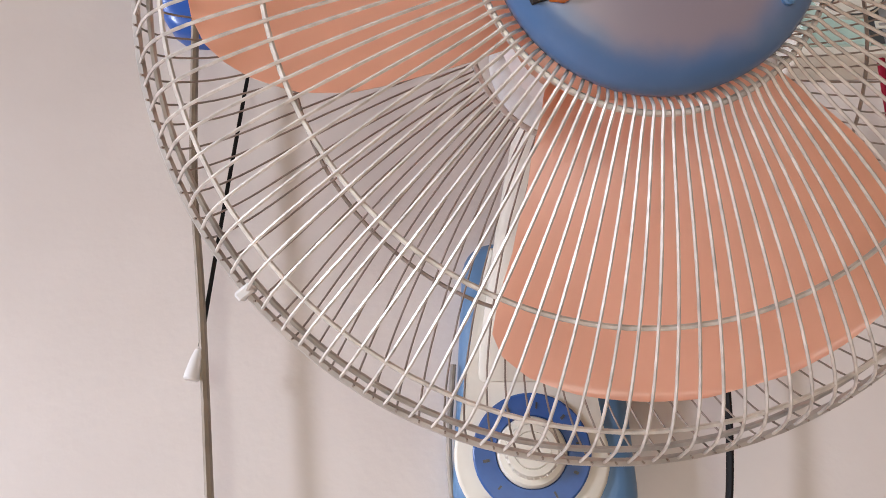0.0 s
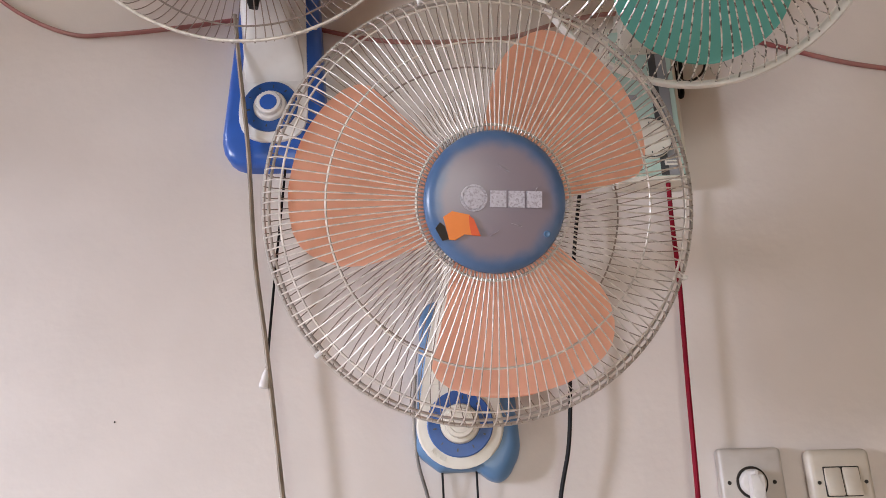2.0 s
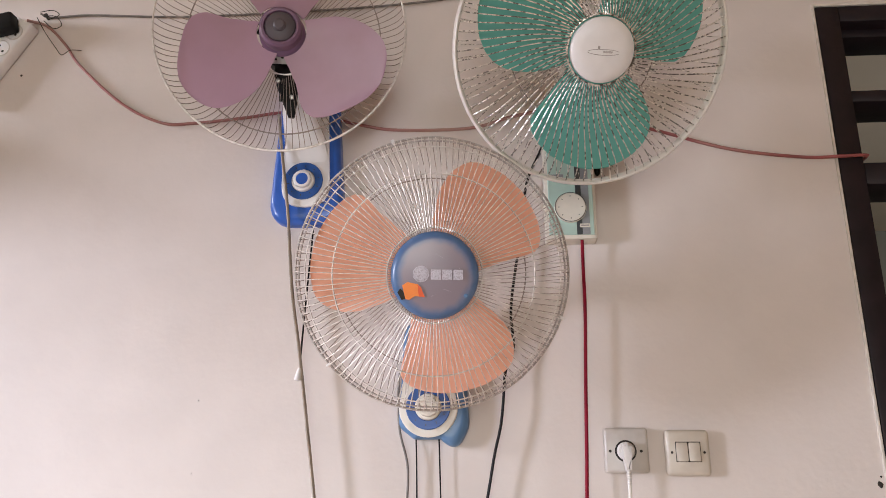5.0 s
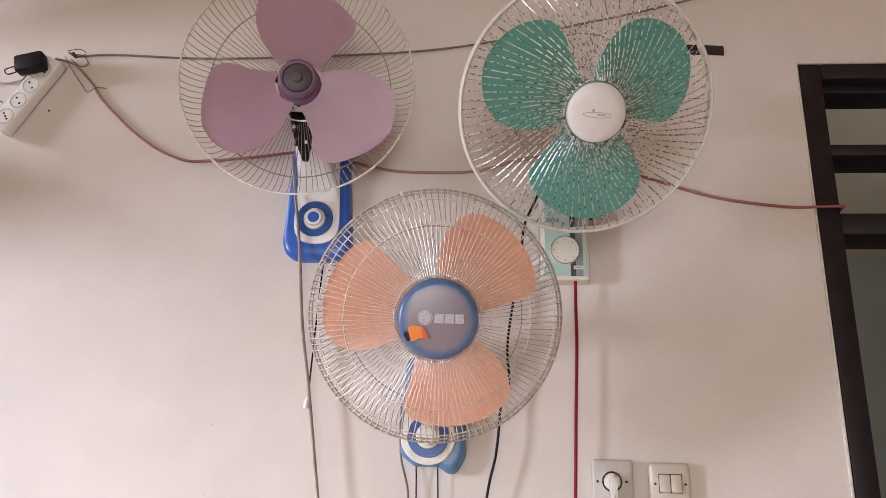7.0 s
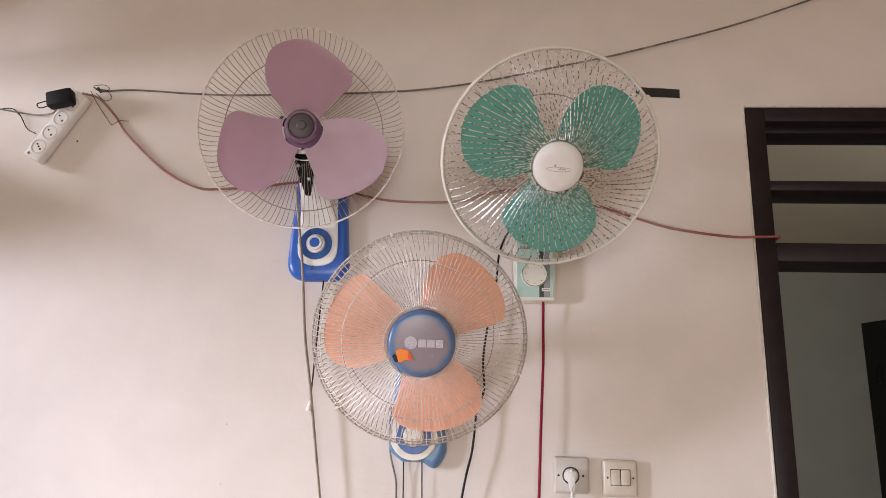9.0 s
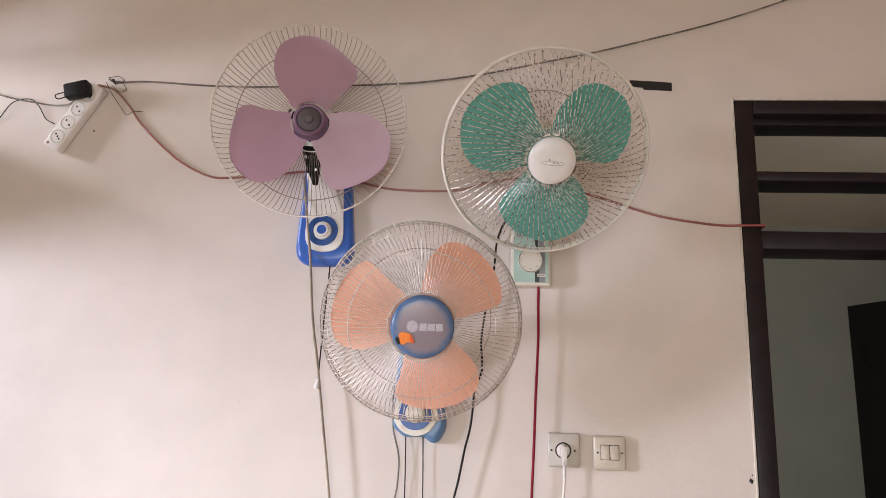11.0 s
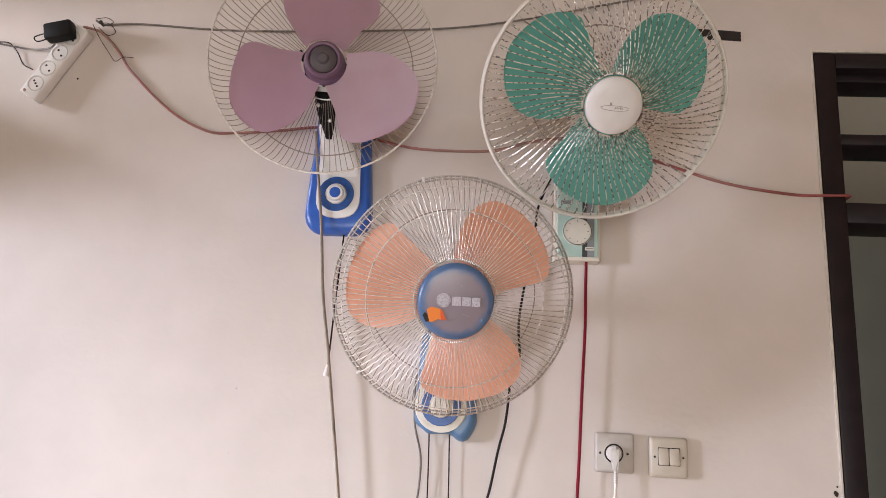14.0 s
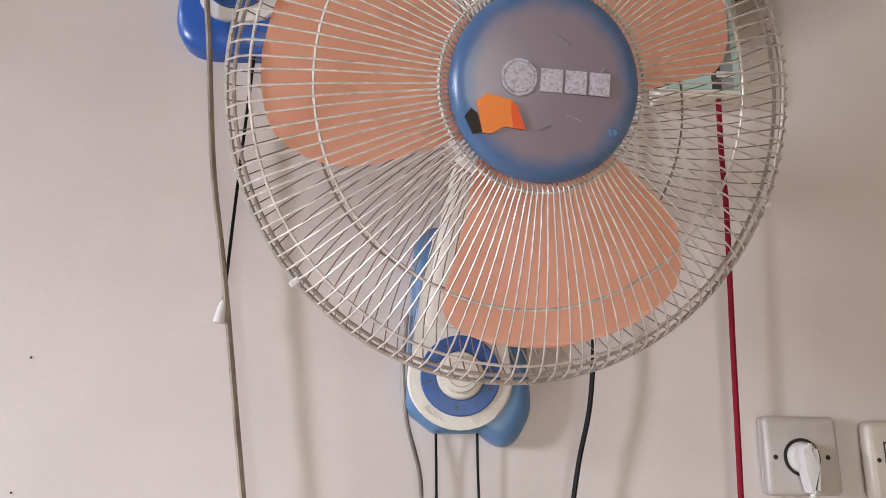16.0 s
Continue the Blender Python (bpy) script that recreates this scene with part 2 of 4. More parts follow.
def box(x0, x1, y0, y1, z0, z1, bevel=0.0, segments=2, bm=None):
    own = bmesh.new()
    bmesh.ops.create_cube(own, size=1.0)
    for v in own.verts:
        v.co = Vector(((x0 + x1) / 2 + v.co.x * (x1 - x0), (y0 + y1) / 2 + v.co.y * (y1 - y0), (z0 + z1) / 2 + v.co.z * (z1 - z0)))
    if bevel:
        bmesh.ops.bevel(own, geom=own.edges[:], offset=bevel, segments=segments, affect="EDGES", profile=0.5)
    return joined(bm, own)


def joined(bm, own):
    if bm is None:
        return own
    me = bpy.data.meshes.new("tmp")
    own.to_mesh(me)
    own.free()
    bm.from_mesh(me)
    bpy.data.meshes.remove(me)
    return bm


def prism(outline, y_back, y_front, bevel=0.004, segments=3, lean=0.0):
    """A plate of an outline in x and z, with its front edge rounded; lean: how far the top comes forward."""
    bm = bmesh.new()
    n = len(outline)
    back = [bm.verts.new((x, y_back, z)) for x, z in outline]
    front = [bm.verts.new((x, y_front, z)) for x, z in outline]
    bm.faces.new(back)
    face = bm.faces.new(front[::-1])
    for i in range(n):
        bm.faces.new((back[i], front[i], front[(i + 1) % n], back[(i + 1) % n]))
    if bevel:
        bmesh.ops.bevel(bm, geom=list(face.edges), offset=bevel, segments=segments, affect="EDGES", profile=0.5)
    if lean:
        z0, z1 = min(z for _, z in outline), max(z for _, z in outline)
        for v in bm.verts:
            if v.co.y < y_back - 0.001:
                v.co.y -= lean * (v.co.z - z0) / (z1 - z0)
    return bm


def rounded(corners, radii, steps=6):
    """An outline with rounded corners from (x, z) corners in order."""
    out = []
    n = len(corners)
    for i, (c, r) in enumerate(zip(corners, radii)):
        p, q = Vector(corners[i - 1]), Vector(corners[(i + 1) % n])
        c = Vector(c)
        a, b = (p - c).normalized(), (q - c).normalized()
        half = max(0.05, math.acos(max(-1, min(1, a.dot(b)))) / 2)
        d = r / math.tan(half)
        s, e = c + a * d, c + b * d
        for k in range(steps + 1):
            t = k / steps
            out.append(tuple((1 - t) ** 2 * s + 2 * t * (1 - t) * c + t * t * e))
    return out


def spline(points, per=8):
    """A smooth line through the points."""
    pts = [Vector(p) for p in points]
    pts = [2 * pts[0] - pts[1]] + pts + [2 * pts[-1] - pts[-2]]
    out = []
    for i in range(1, len(pts) - 2):
        p0, p1, p2, p3 = pts[i - 1:i + 3]
        for k in range(per):
            t = k / per
            out.append(0.5 * (2 * p1 + (p2 - p0) * t + (2 * p0 - 5 * p1 + 4 * p2 - p3) * t * t + (3 * p1 - p0 - 3 * p2 + p3) * t ** 3))
    out.append(pts[-2])
    return out


def tube(path, r, sides=6, closed=False, bm=None, flat=1.0):
    """A round bar swept along a path; flat below 1 makes it a flat twin cable."""
    own = bm if bm is not None else bmesh.new()
    n = len(path)
    rings = []
    up = None
    for i, p in enumerate(path):
        a = path[i - 1] if (i or closed) else path[i]
        b = path[(i + 1) % n] if (i < n - 1 or closed) else path[i]
        d = (b - a).normalized()
        if up is None:
            up = d.orthogonal().normalized() if abs(d.y) > 0.9 else d.cross(Vector((0, 1, 0))).normalized()
        side = d.cross(up)
        side.normalize()
        up = side.cross(d).normalized()
        rings.append([own.verts.new(p + up * (r * math.cos(2 * math.pi * k / sides)) + side * (r * flat * math.sin(2 * math.pi * k / sides))) for k in range(sides)])
    last = n if closed else n - 1
    for i in range(last):
        u, v = rings[i], rings[(i + 1) % n]
        for k in range(sides):
            own.faces.new((u[k], u[(k + 1) % sides], v[(k + 1) % sides], v[k]))
    if not closed:
        own.faces.new(rings[0])
        own.faces.new(rings[-1][::-1])
    return own


def ring(radius, depth, r, m=None, steps=96, sides=6, bm=None):
    path = [Vector((radius * math.cos(2 * math.pi * k / steps), radius * math.sin(2 * math.pi * k / steps), depth)) for k in range(steps)]
    own = tube(path, r, sides, closed=True)
    if m is not None:
        own.transform(m)
    return joined(bm, own)


def lathe(profile, steps=48, m=None, bm=None):
    """A turned form about the z axis from (radius, depth) points."""
    own = bmesh.new()
    rows = []
    for r, d in profile:
        if r < 1e-6:
            rows.append([own.verts.new((0, 0, d))])
        else:
            rows.append([own.verts.new((r * math.cos(2 * math.pi * k / steps), r * math.sin(2 * math.pi * k / steps), d)) for k in range(steps)])
    for a, b in zip(rows, rows[1:]):
        for k in range(steps):
            j = (k + 1) % steps
            if len(a) == 1 and len(b) > 1:
                own.faces.new((a[0], b[j], b[k]))
            elif len(b) == 1 and len(a) > 1:
                own.faces.new((a[k], a[j], b[0]))
            elif len(a) > 1:
                own.faces.new((a[k], a[j], b[j], b[k]))
    if m is not None:
        own.transform(m)
    return joined(bm, own)


def facing(x, y, z, yaw, pitch):
    """A frame whose z axis points out of the wall, turned by yaw to the east and pitch upwards; x to the right, y up."""
    a, b = radians(yaw), radians(pitch)
    n = Vector((math.sin(a) * math.cos(b), -math.cos(a) * math.cos(b), math.sin(b)))
    r = Vector((0, 0, 1)).cross(n).normalized()
    u = n.cross(r)
    m = Matrix((r, u, n)).transposed().to_4x4()
    m.translation = (x, y, z)
    return m


def lettering(text, size, m, mat, parent, name="lettering", extrude=0.0006):
    cu = bpy.data.curves.new(name, "FONT")
    cu.body, cu.size, cu.extrude, cu.align_x, cu.align_y = text, size, extrude, "CENTER", "CENTER"
    tmp = bpy.data.objects.new("tmp", cu)
    scene.collection.objects.link(tmp)
    bpy.context.view_layer.update()
    me = bpy.data.meshes.new_from_object(tmp.evaluated_get(bpy.context.evaluated_depsgraph_get()))
    bpy.data.objects.remove(tmp)
    me.transform(m)
    me.materials.clear()
    me.materials.append(mat)
    return place_under(new(name, me), parent)


# ---- the room ----
X0, X1, Y0, HIGH = -1.95, 2.6, -4.0, 3.25
DX0, DX1, DZ = 0.494, 1.53, 2.390


def wall_with_hole(name, axis, at0, at1, a0, a1, z0, z1, holes, mat, label):
    """A wall of thickness at0..at1, from a0 to a1 along it, with rectangular openings (a, a, z, z) sorted along it."""
    bm = bmesh.new()

    def block(u0, u1, w0, w1):
        if u1 - u0 > 1e-4 and w1 - w0 > 1e-4:
            if axis == "y":
                box(u0, u1, at0, at1, w0, w1, bm=bm)
            else:
                box(at0, at1, u0, u1, w0, w1, bm=bm)
    cuts = sorted({a0, a1, *[h[0] for h in holes], *[h[1] for h in holes]})
    for u0, u1 in zip(cuts, cuts[1:]):
        z = z0
        for h in sorted((h for h in holes if h[0] <= u0 + 1e-6 and h[1] >= u1 - 1e-6), key=lambda h: h[2]):
            block(u0, u1, z, h[2])
            z = h[3]
        block(u0, u1, z, z1)
    bmesh.ops.remove_doubles(bm, verts=bm.verts[:], dist=1e-5)
    return lone(name, bm, mat, label, "wall", kind="structure", smooth=False)


wall_with_hole("wall_north", "y", 0.0, 0.13, X0, X1, 0, HIGH, [(DX0, DX1, 0, DZ)], M_WALL, "cream painted plaster wall with scuffs and small dots")
# unseen walls, floor and ceiling, added to close the room and shape its light
wall_with_hole("wall_west", "x", X0 - 0.15, X0, Y0 - 0.15, 0.13, 0, HIGH, [(-2.0, -0.28, 0.0, 1.89), (-0.62, -0.08, 2.36, 2.47)], M_SIDE, "unseen tan west wall with openings that shape the west daylight")
wall_with_hole("wall_east", "x", X1, X1 + 0.15, Y0 - 0.15, 0.13, 0, HIGH, [], M_SIDE, "unseen plain tan wall that closes the room and bounces light")
# this opening is added only to let the south fill in
wall_with_hole("wall_south", "y", Y0 - 0.15, Y0, X0, X1, 0, HIGH, [(-1.5, 0.7, 0.3, 1.7)], M_SIDE, "unseen tan south wall with an added opening for the fill light")
lone("floor", box(X0 - 0.15, X1 + 0.9, Y0 - 0.15, 4.6, -0.1, 0.0), M_FLOOR, "unseen warm brown floor that bounces warm light", "floor", kind="structure", smooth=False)
lone("ceiling", box(X0 - 0.15, X1 + 0.9, Y0 - 0.15, 4.6, HIGH, HIGH + 0.1), M_CEIL, "unseen warm tan ceiling that bounces warm light", "ceiling", kind="structure", smooth=False)
# the next room behind the doorway
lone("wall_next_room", box(-0.6, X1 + 0.9, 4.3, 4.45, 0, HIGH), M_NEXT, "dim grey-green wall of the next room", "wall", kind="structure", smooth=False)
lone("wall_next_room_west", box(-0.75, -0.6, 0.13, 4.45, 0, HIGH), M_NEXT, "dim grey-green side wall of the next room", "wall", kind="structure", smooth=False)
# unseen wall, its opening added for the next room's fill
wall_with_hole("wall_next_room_east", "x", X1 + 0.75, X1 + 0.9, 0.13, 4.3, 0, HIGH, [(0.6, 1.8, 1.0, 2.3)], M_NEXT, "unseen side wall of the next room with an added opening for its fill")

# ---- the doorway: a brown frame with two ventilation gaps over the opening ----
door = thing("door_1", (DX0, 0.06, 0), "dark brown stained wooden door frame with open transom slots", "door frame", kind="structure")
part("frame_post", box(0.500, 0.548, -0.004, 0.115, 0, 2.384, 0.003), M_FRAME, door)
part("frame_post", box(1.475, 1.524, -0.004, 0.115, 0, 2.384, 0.003), M_FRAME, door)
part("frame_head", box(0.548, 1.475, -0.004, 0.115, 2.346, 2.384, 0.003), M_FRAME, door)
part("frame_rail", box(0.548, 1.475, 0.03, 0.11, 2.327, 2.346, 0.002), M_FRAME, door)
part("transom_bar", box(0.548, 1.475, 0.004, 0.11, 2.159, 2.187, 0.006), M_FRAME, door)
part("frame_transom", box(0.548, 1.475, -0.002, 0.11, 1.973, 2.021, 0.004), M_FRAME, door)
edge = box(0.4935, 0.4985, -0.004, 0.02, 0, 2.391, 0.001)
box(0.4985, 1.53, -0.004, 0.02, 2.386, 2.391, 0.001, bm=edge)
lone("trim", edge, M_PLASTER, "rough pale plaster edge round the door frame", "trim", kind="structure")
leaf = box(-0.74, 0.0, -0.018, 0.018, 0.01, 1.962, 0.003)
leaf.transform(Matrix.Translation((1.472, 0.118, 0)) @ Matrix.Rotation(radians(-60.2), 4, "Z"))
leaf = part("door_leaf", leaf, M_BLACK_WOOD, door, "black stained door leaf opened into the next room")
bolt = box(-0.700, -0.692, -0.026, -0.018, 1.76, 1.82, 0.002)
bolt.transform(Matrix.Translation((1.472, 0.118, 0)) @ Matrix.Rotation(radians(-60.2), 4, "Z"))
part("bolt", bolt, M_FRAME, leaf, "small dark bolt")

# ---- the three wall fans ----


def rounded_prism(outline, y_back, y_front, r, steps=5):
    """A plate with a generously rounded front edge, made of shrinking rings of its outline."""
    bm = bmesh.new()
    n = len(outline)
    cx, cz = sum(x for x, _ in outline) / n, sum(z for _, z in outline) / n
    size = max(max(x for x, _ in outline) - min(x for x, _ in outline), 1e-6) / 2
    rings = [[bm.verts.new((x, y_back, z)) for x, z in outline]]
    for k in range(steps + 1):
        a = math.pi / 2 * k / steps
        inset, y = r * (1 - math.cos(a)), y_front + r - r * math.sin(a)
        s = 1 - inset / size
        rings.append([bm.verts.new((cx + (x - cx) * s, y, cz + (z - cz) * s)) for x, z in outline])
    for u, v in zip(rings, rings[1:]):
        for i in range(n):
            bm.faces.new((u[i], u[(i + 1) % n], v[(i + 1) % n], v[i]))
    bm.faces.new(rings[0])
    bm.faces.new(rings[-1][::-1])
    return bm


# outlines of the three makes of blade: share of the guard's radius, degrees to either side of the blade's middle
PETAL = ((0.20, -56, 52), (0.30, -49, 47), (0.43, -45.5, 44), (0.55, -46, 39.5), (0.62, -46, 36), (0.68, -44, 32.5), (0.73, -40.5, 29.5), (0.765, -34, 27), (0.79, -26, 25.3), (0.82, -18.5, 22.5), (0.848, -12.5, 18.5), (0.868, -8, 13.5), (0.882, -4, 8), (0.888, -1, 4))
PETAL_ROUND = ((0.20, -56, 54), (0.30, -50, 49), (0.45, -47, 45), (0.58, -46.5, 40), (0.68, -45, 35.5), (0.75, -40, 31), (0.81, -32, 25), (0.855, -24, 18), (0.885, -16, 11), (0.905, -9, 5), (0.913, -4, 1))
PETAL_BROAD = ((0.20, -54, 52), (0.30, -45, 46), (0.45, -39, 42), (0.60, -36.5, 39), (0.70, -36, 35.5), (0.78, -35, 31), (0.82, -32.5, 28), (0.85, -28, 25), (0.87, -21, 21), (0.882, -12, 15), (0.89, -4, 7))


def loft(sections, steps=20, square=3.2):
    """A solid through rounded sections (x, y, z, half width, half depth), lowest first."""
    bm = bmesh.new()
    rings = []
    for cx, cy, cz, hw, hd in sections:
        row = []
        for k in range(steps):
            a = 2 * math.pi * k / steps
            c, q = math.cos(a), math.sin(a)
            row.append(bm.verts.new((cx + hw * math.copysign(abs(c) ** (2 / square), c), cy + hd * math.copysign(abs(q) ** (2 / square), q), cz)))
        rings.append(row)
    for u, v in zip(rings, rings[1:]):
        for k in range(steps):
            bm.faces.new((u[k], u[(k + 1) % steps], v[(k + 1) % steps], v[k]))
    bm.faces.new(rings[0])
    bm.faces.new(rings[-1][::-1])
    return bm


def patch(outline, z0, z1, m):
    """A thin flat piece of an outline, between two depths."""
    bm = bmesh.new()
    n = len(outline)
    low, top = ([bm.verts.new((x, y, z)) for x, y in outline] for z in (z0, z1))
    bm.faces.new(top)
    bm.faces.new(low[::-1])
    for i in range(n):
        bm.faces.new((low[i], low[(i + 1) % n], top[(i + 1) % n], top[i]))
    bm.transform(m)
    return bm


def blade(radius, phase, m, petal=PETAL, twist=0.024, thick=0.0022, hand=1):
    """A broad twisted petal, rounded towards its tip, that sweeps out of the hub."""
    bm = bmesh.new()
    across = 14
    fine = []
    for (f0, a0, b0), (f1, a1, b1) in zip(petal, petal[1:]):
        for k in range(3):
            t = k / 3
            fine.append((f0 + (f1 - f0) * t, a0 + (a1 - a0) * t, b0 + (b1 - b0) * t))
    fine.append(petal[-1])
    grid = [[], []]
    for f, a, b in fine:
        rows = ([], [])
        for j in range(across + 1):
            t = j / across
            off = a + (b - a) * t
            ang = radians(phase + hand * off)
            r = f * radius
            d = hand * twist * math.sin(radians(off * 1.5)) * (0.25 + 1.05 * f) + 0.004 * (t - 0.5) ** 2 * 4 * f - 0.004
            edge = min(1.0, 5 * min(t, 1 - t) + 0.25) * min(1.0, 8 * (0.95 - f))
            for side, row in zip((1, -1), rows):
                row.append(bm.verts.new((r * math.cos(ang), r * math.sin(ang), d + side * thick * 0.5 * edge)))
        grid[0].append(rows[0])
        grid[1].append(rows[1])
    for g in grid:
        for u, v in zip(g, g[1:]):
            for j in range(across):
                bm.faces.new((u[j], u[j + 1], v[j + 1], v[j]))
    top, low = grid
    for i in range(len(top) - 1):
        for j in (0, across):
            bm.faces.new((top[i][j], top[i + 1][j], low[i + 1][j], low[i][j]))
    for i in (0, len(top) - 1):
        for j in range(across):
            bm.faces.new((top[i][j], top[i][j + 1], low[i][j + 1], low[i][j]))
    bm.transform(m)
    return bm


def wires(guard, profile, count, r, m, mat, swirl=(0, 0), sides=5, jitter=0.0, start=0.0):
    """The radial wires of a guard: one mesh, shared, turned about the axis. profile: (radius, depth); swirl: degrees of turn at the inner and the outer end."""
    r0, r1 = profile[0][0], profile[-1][0]
    path = []
    for p in spline([(a, d, 0) for a, d in profile], 3):
        t = (p.x - r0) / (r1 - r0)
        ang = radians(swirl[0] * (1 - t) ** 2 + swirl[1] * t)
        path.append(Vector((p.x * math.cos(ang), p.x * math.sin(ang), p.y)))
    me = finish(tube(path, r, sides), "wire", mat)
    rnd = random.Random(count)
    for k in range(count):
        ob = new("wire", me)
        place_under(ob, guard)
        ob.matrix_basis = m @ Matrix.Rotation(2 * math.pi * (k + start + rnd.uniform(-jitter, jitter)) / count, 4, "Z")


def rim_band(radius, half, thick, m):
    """A rounded flat band bent into a ring."""
    prof = []
    for k in range(12):
        a = 2 * math.pi * k / 12
        prof.append((radius + thick * math.cos(a), half * math.sin(a)))
    return lathe(prof + [prof[0]], 96, m)


def knob_set(fan, x, y, z, pitch, size, ring_mat, face_mat, centre_mat, ribs=24, ring_label=""):
    """A dial: printed ring with embossed marks, and a ribbed turning knob on it."""
    m = facing(x, y, z, 0, pitch)
    dial = part("dial_ring", lathe([(0.0, 0.001), (size, 0.001), (size, 0.003), (size * 0.97, 0.004), (size * 0.62, 0.004), (size * 0.6, 0.002), (0, 0.002)], 48, m), ring_mat, fan, ring_label)
    marks = bmesh.new()
    for k in range(10):
        a = 2 * math.pi * (k + 0.3) / 10
        own = bmesh.new()
        box(-0.0016 - 0.0007 * (k % 3), 0.0016, -0.0007, 0.0007 + 0.0006 * (k % 2), 0.0038, 0.0046, bm=own)
        own.transform(m @ Matrix.Rotation(a, 4, "Z") @ Matrix.Translation((size * 0.8, 0, 0)))
        joined(marks, own)
    part("dial_mark", marks, M_CHARCOAL, dial, "small dark printed dial marks")
    body = lathe([(size * 0.60, 0.002), (size * 0.585, 0.006), (size * 0.55, 0.008), (size * 0.46, 0.0085), (size * 0.445, 0.0135), (size * 0.42, 0.0155), (size * 0.32, 0.016), (size * 0.31, 0.0152), (0, 0.0152)], 48, m)
    knob = part("knob", body, face_mat, fan, "ribbed turning knob")
    rib = bmesh.new()
    for k in range(ribs):
        own = bmesh.new()
        box(-0.0006, 0.0006, -0.0006, 0.0006, 0.0085, 0.0148, bm=own)
        own.transform(m @ Matrix.Rotation(2 * math.pi * k / ribs, 4, "Z") @ Matrix.Translation((size * 0.452, 0, 0)))
        joined(rib, own)
    part("knob_ribs", rib, face_mat, knob)
    part("knob_cap", lathe([(size * 0.305, 0.0153), (size * 0.295, 0.0162), (0, 0.0167)], 32, m), centre_mat, knob)
    return m


def motor(fan, m, back, radius, length, mat, vent_mat):
    """A rounded motor housing behind the blades, with a slotted front."""
    body = part("motor_housing", lathe([(0, -back), (radius * 0.8, -back), (radius * 0.97, -back - 0.006), (radius, -back - 0.02), (radius * 0.96, -back - length * 0.6), (radius * 0.75, -back - length * 0.9), (radius * 0.3, -back - length), (0, -back - length)], 40, m), mat, fan)
    slots = bmesh.new()
    for k in range(20):
        own = bmesh.new()
        box(radius * 0.45, radius * 0.78, -0.0022, 0.0022, -back - 0.001, -back + 0.0012, bm=own)
        own.transform(m @ Matrix.Rotation(2 * math.pi * k / 20, 4, "Z"))
        joined(slots, own)
    part("vent_slots", slots, vent_mat, body, "dark slots of the motor's front")


# --- mauve fan: its front guard is off; blue and white base ---
mauve_fan = thing("wall_fan", (-0.587, 0.0, 2.03), "mauve-bladed wall fan without front guard on a royal blue base", "fan", "fans on the wall")
PM = facing(-0.586, -0.272, 2.204, 8.5, -10.5)
PR = 0.231
back = part("rear_guard", ring(PR, 0.0, 0.0022, PM), M_GALV, mauve_fan, "dusty grey wire rear guard with a thin bright rim")
part("guard_ring", ring(PR * 0.80, -0.060, 0.0013, PM), M_GREYWIRE, back)
part("guard_ring", ring(0.062, -0.078, 0.0022, PM), M_WIRE, back)
wires(back, [(0.062, -0.078), (0.12, -0.075), (0.18, -0.062), (0.212, -0.042), (0.226, -0.019), (PR, 0.0)], 108, 0.00072, PM, M_GREYWIRE, jitter=0.12)
HUB = PM @ Matrix.Translation((0, 0, -0.024))
for k in range(3):
    part("blade", blade(PR * 1.015, 92 + 120 * k, PM @ Matrix.Translation((0, 0, -0.010)), PETAL, twist=0.018, hand=1), M_PURPLE, mauve_fan, "translucent mauve plastic blade with brown grime")
part("blade_hub", lathe([(0.041, -0.030), (0.0435, -0.006), (0.0425, 0.002), (0.039, 0.008), (0.034, 0.013), (0.028, 0.014)], 40, HUB), M_VIOLET, mauve_fan, "violet translucent hub")
part("collar", lathe([(0.0385, 0.008), (0.0400, 0.022), (0.0385, 0.031), (0.034, 0.0355), (0.030, 0.035), (0.028, 0.030), (0.027, 0.022)], 40, HUB), M_COLLAR, mauve_fan)
part("spinner_nut", lathe([(0.0300, 0.027), (0.0275, 0.034), (0.022, 0.0375), (0.012, 0.039), (0.011, 0.043), (0.008, 0.0455), (0, 0.046)], 32, HUB), M_NUT, mauve_fan, "dark smoky spinner nut")
motor(mauve_fan, PM, 0.082, 0.048, 0.09, M_BLACK, M_DARK)
SWIVEL = facing(-0.576, -0.261, 2.214, 12.7, -14.5)
TURN_DOWN = SWIVEL @ Matrix.Rotation(radians(90), 4, "X")
own = loft([(-0.001, -0.074, 0.056, 0.026, 0.012), (-0.001, -0.074, 0.078, 0.024, 0.013), (0.001, -0.074, 0.100, 0.020, 0.013), (0.006, -0.073, 0.124, 0.015, 0.012), (0.009, -0.072, 0.142, 0.010, 0.010), (0.011, -0.072, 0.156, 0.006, 0.007)], 16, 4.0)
own.transform(TURN_DOWN)
bracket = part("swivel_bracket", own, M_BLACK, mauve_fan, "black swivel bracket under the motor")
for x, y in ((-0.017, -0.088), (0.010, -0.118)):
    part("screw", lathe([(0.0045, -0.064), (0.0045, -0.059), (0.0034, -0.0575), (0, -0.057)], 16, SWIVEL @ Matrix.Translation((x, y, 0))), M_METAL, bracket, "bright metal screw")
own = box(-0.0035, 0.0035, -0.128, -0.094, -0.064, -0.0585, 0.001, 1)
own.transform(SWIVEL @ Matrix.Translation((-0.010, 0, 0)))
part("bracket_rib", own, M_BLACK, bracket)
CLIP = PM @ Matrix.Translation((0.001, 0.0135, 0.0065))
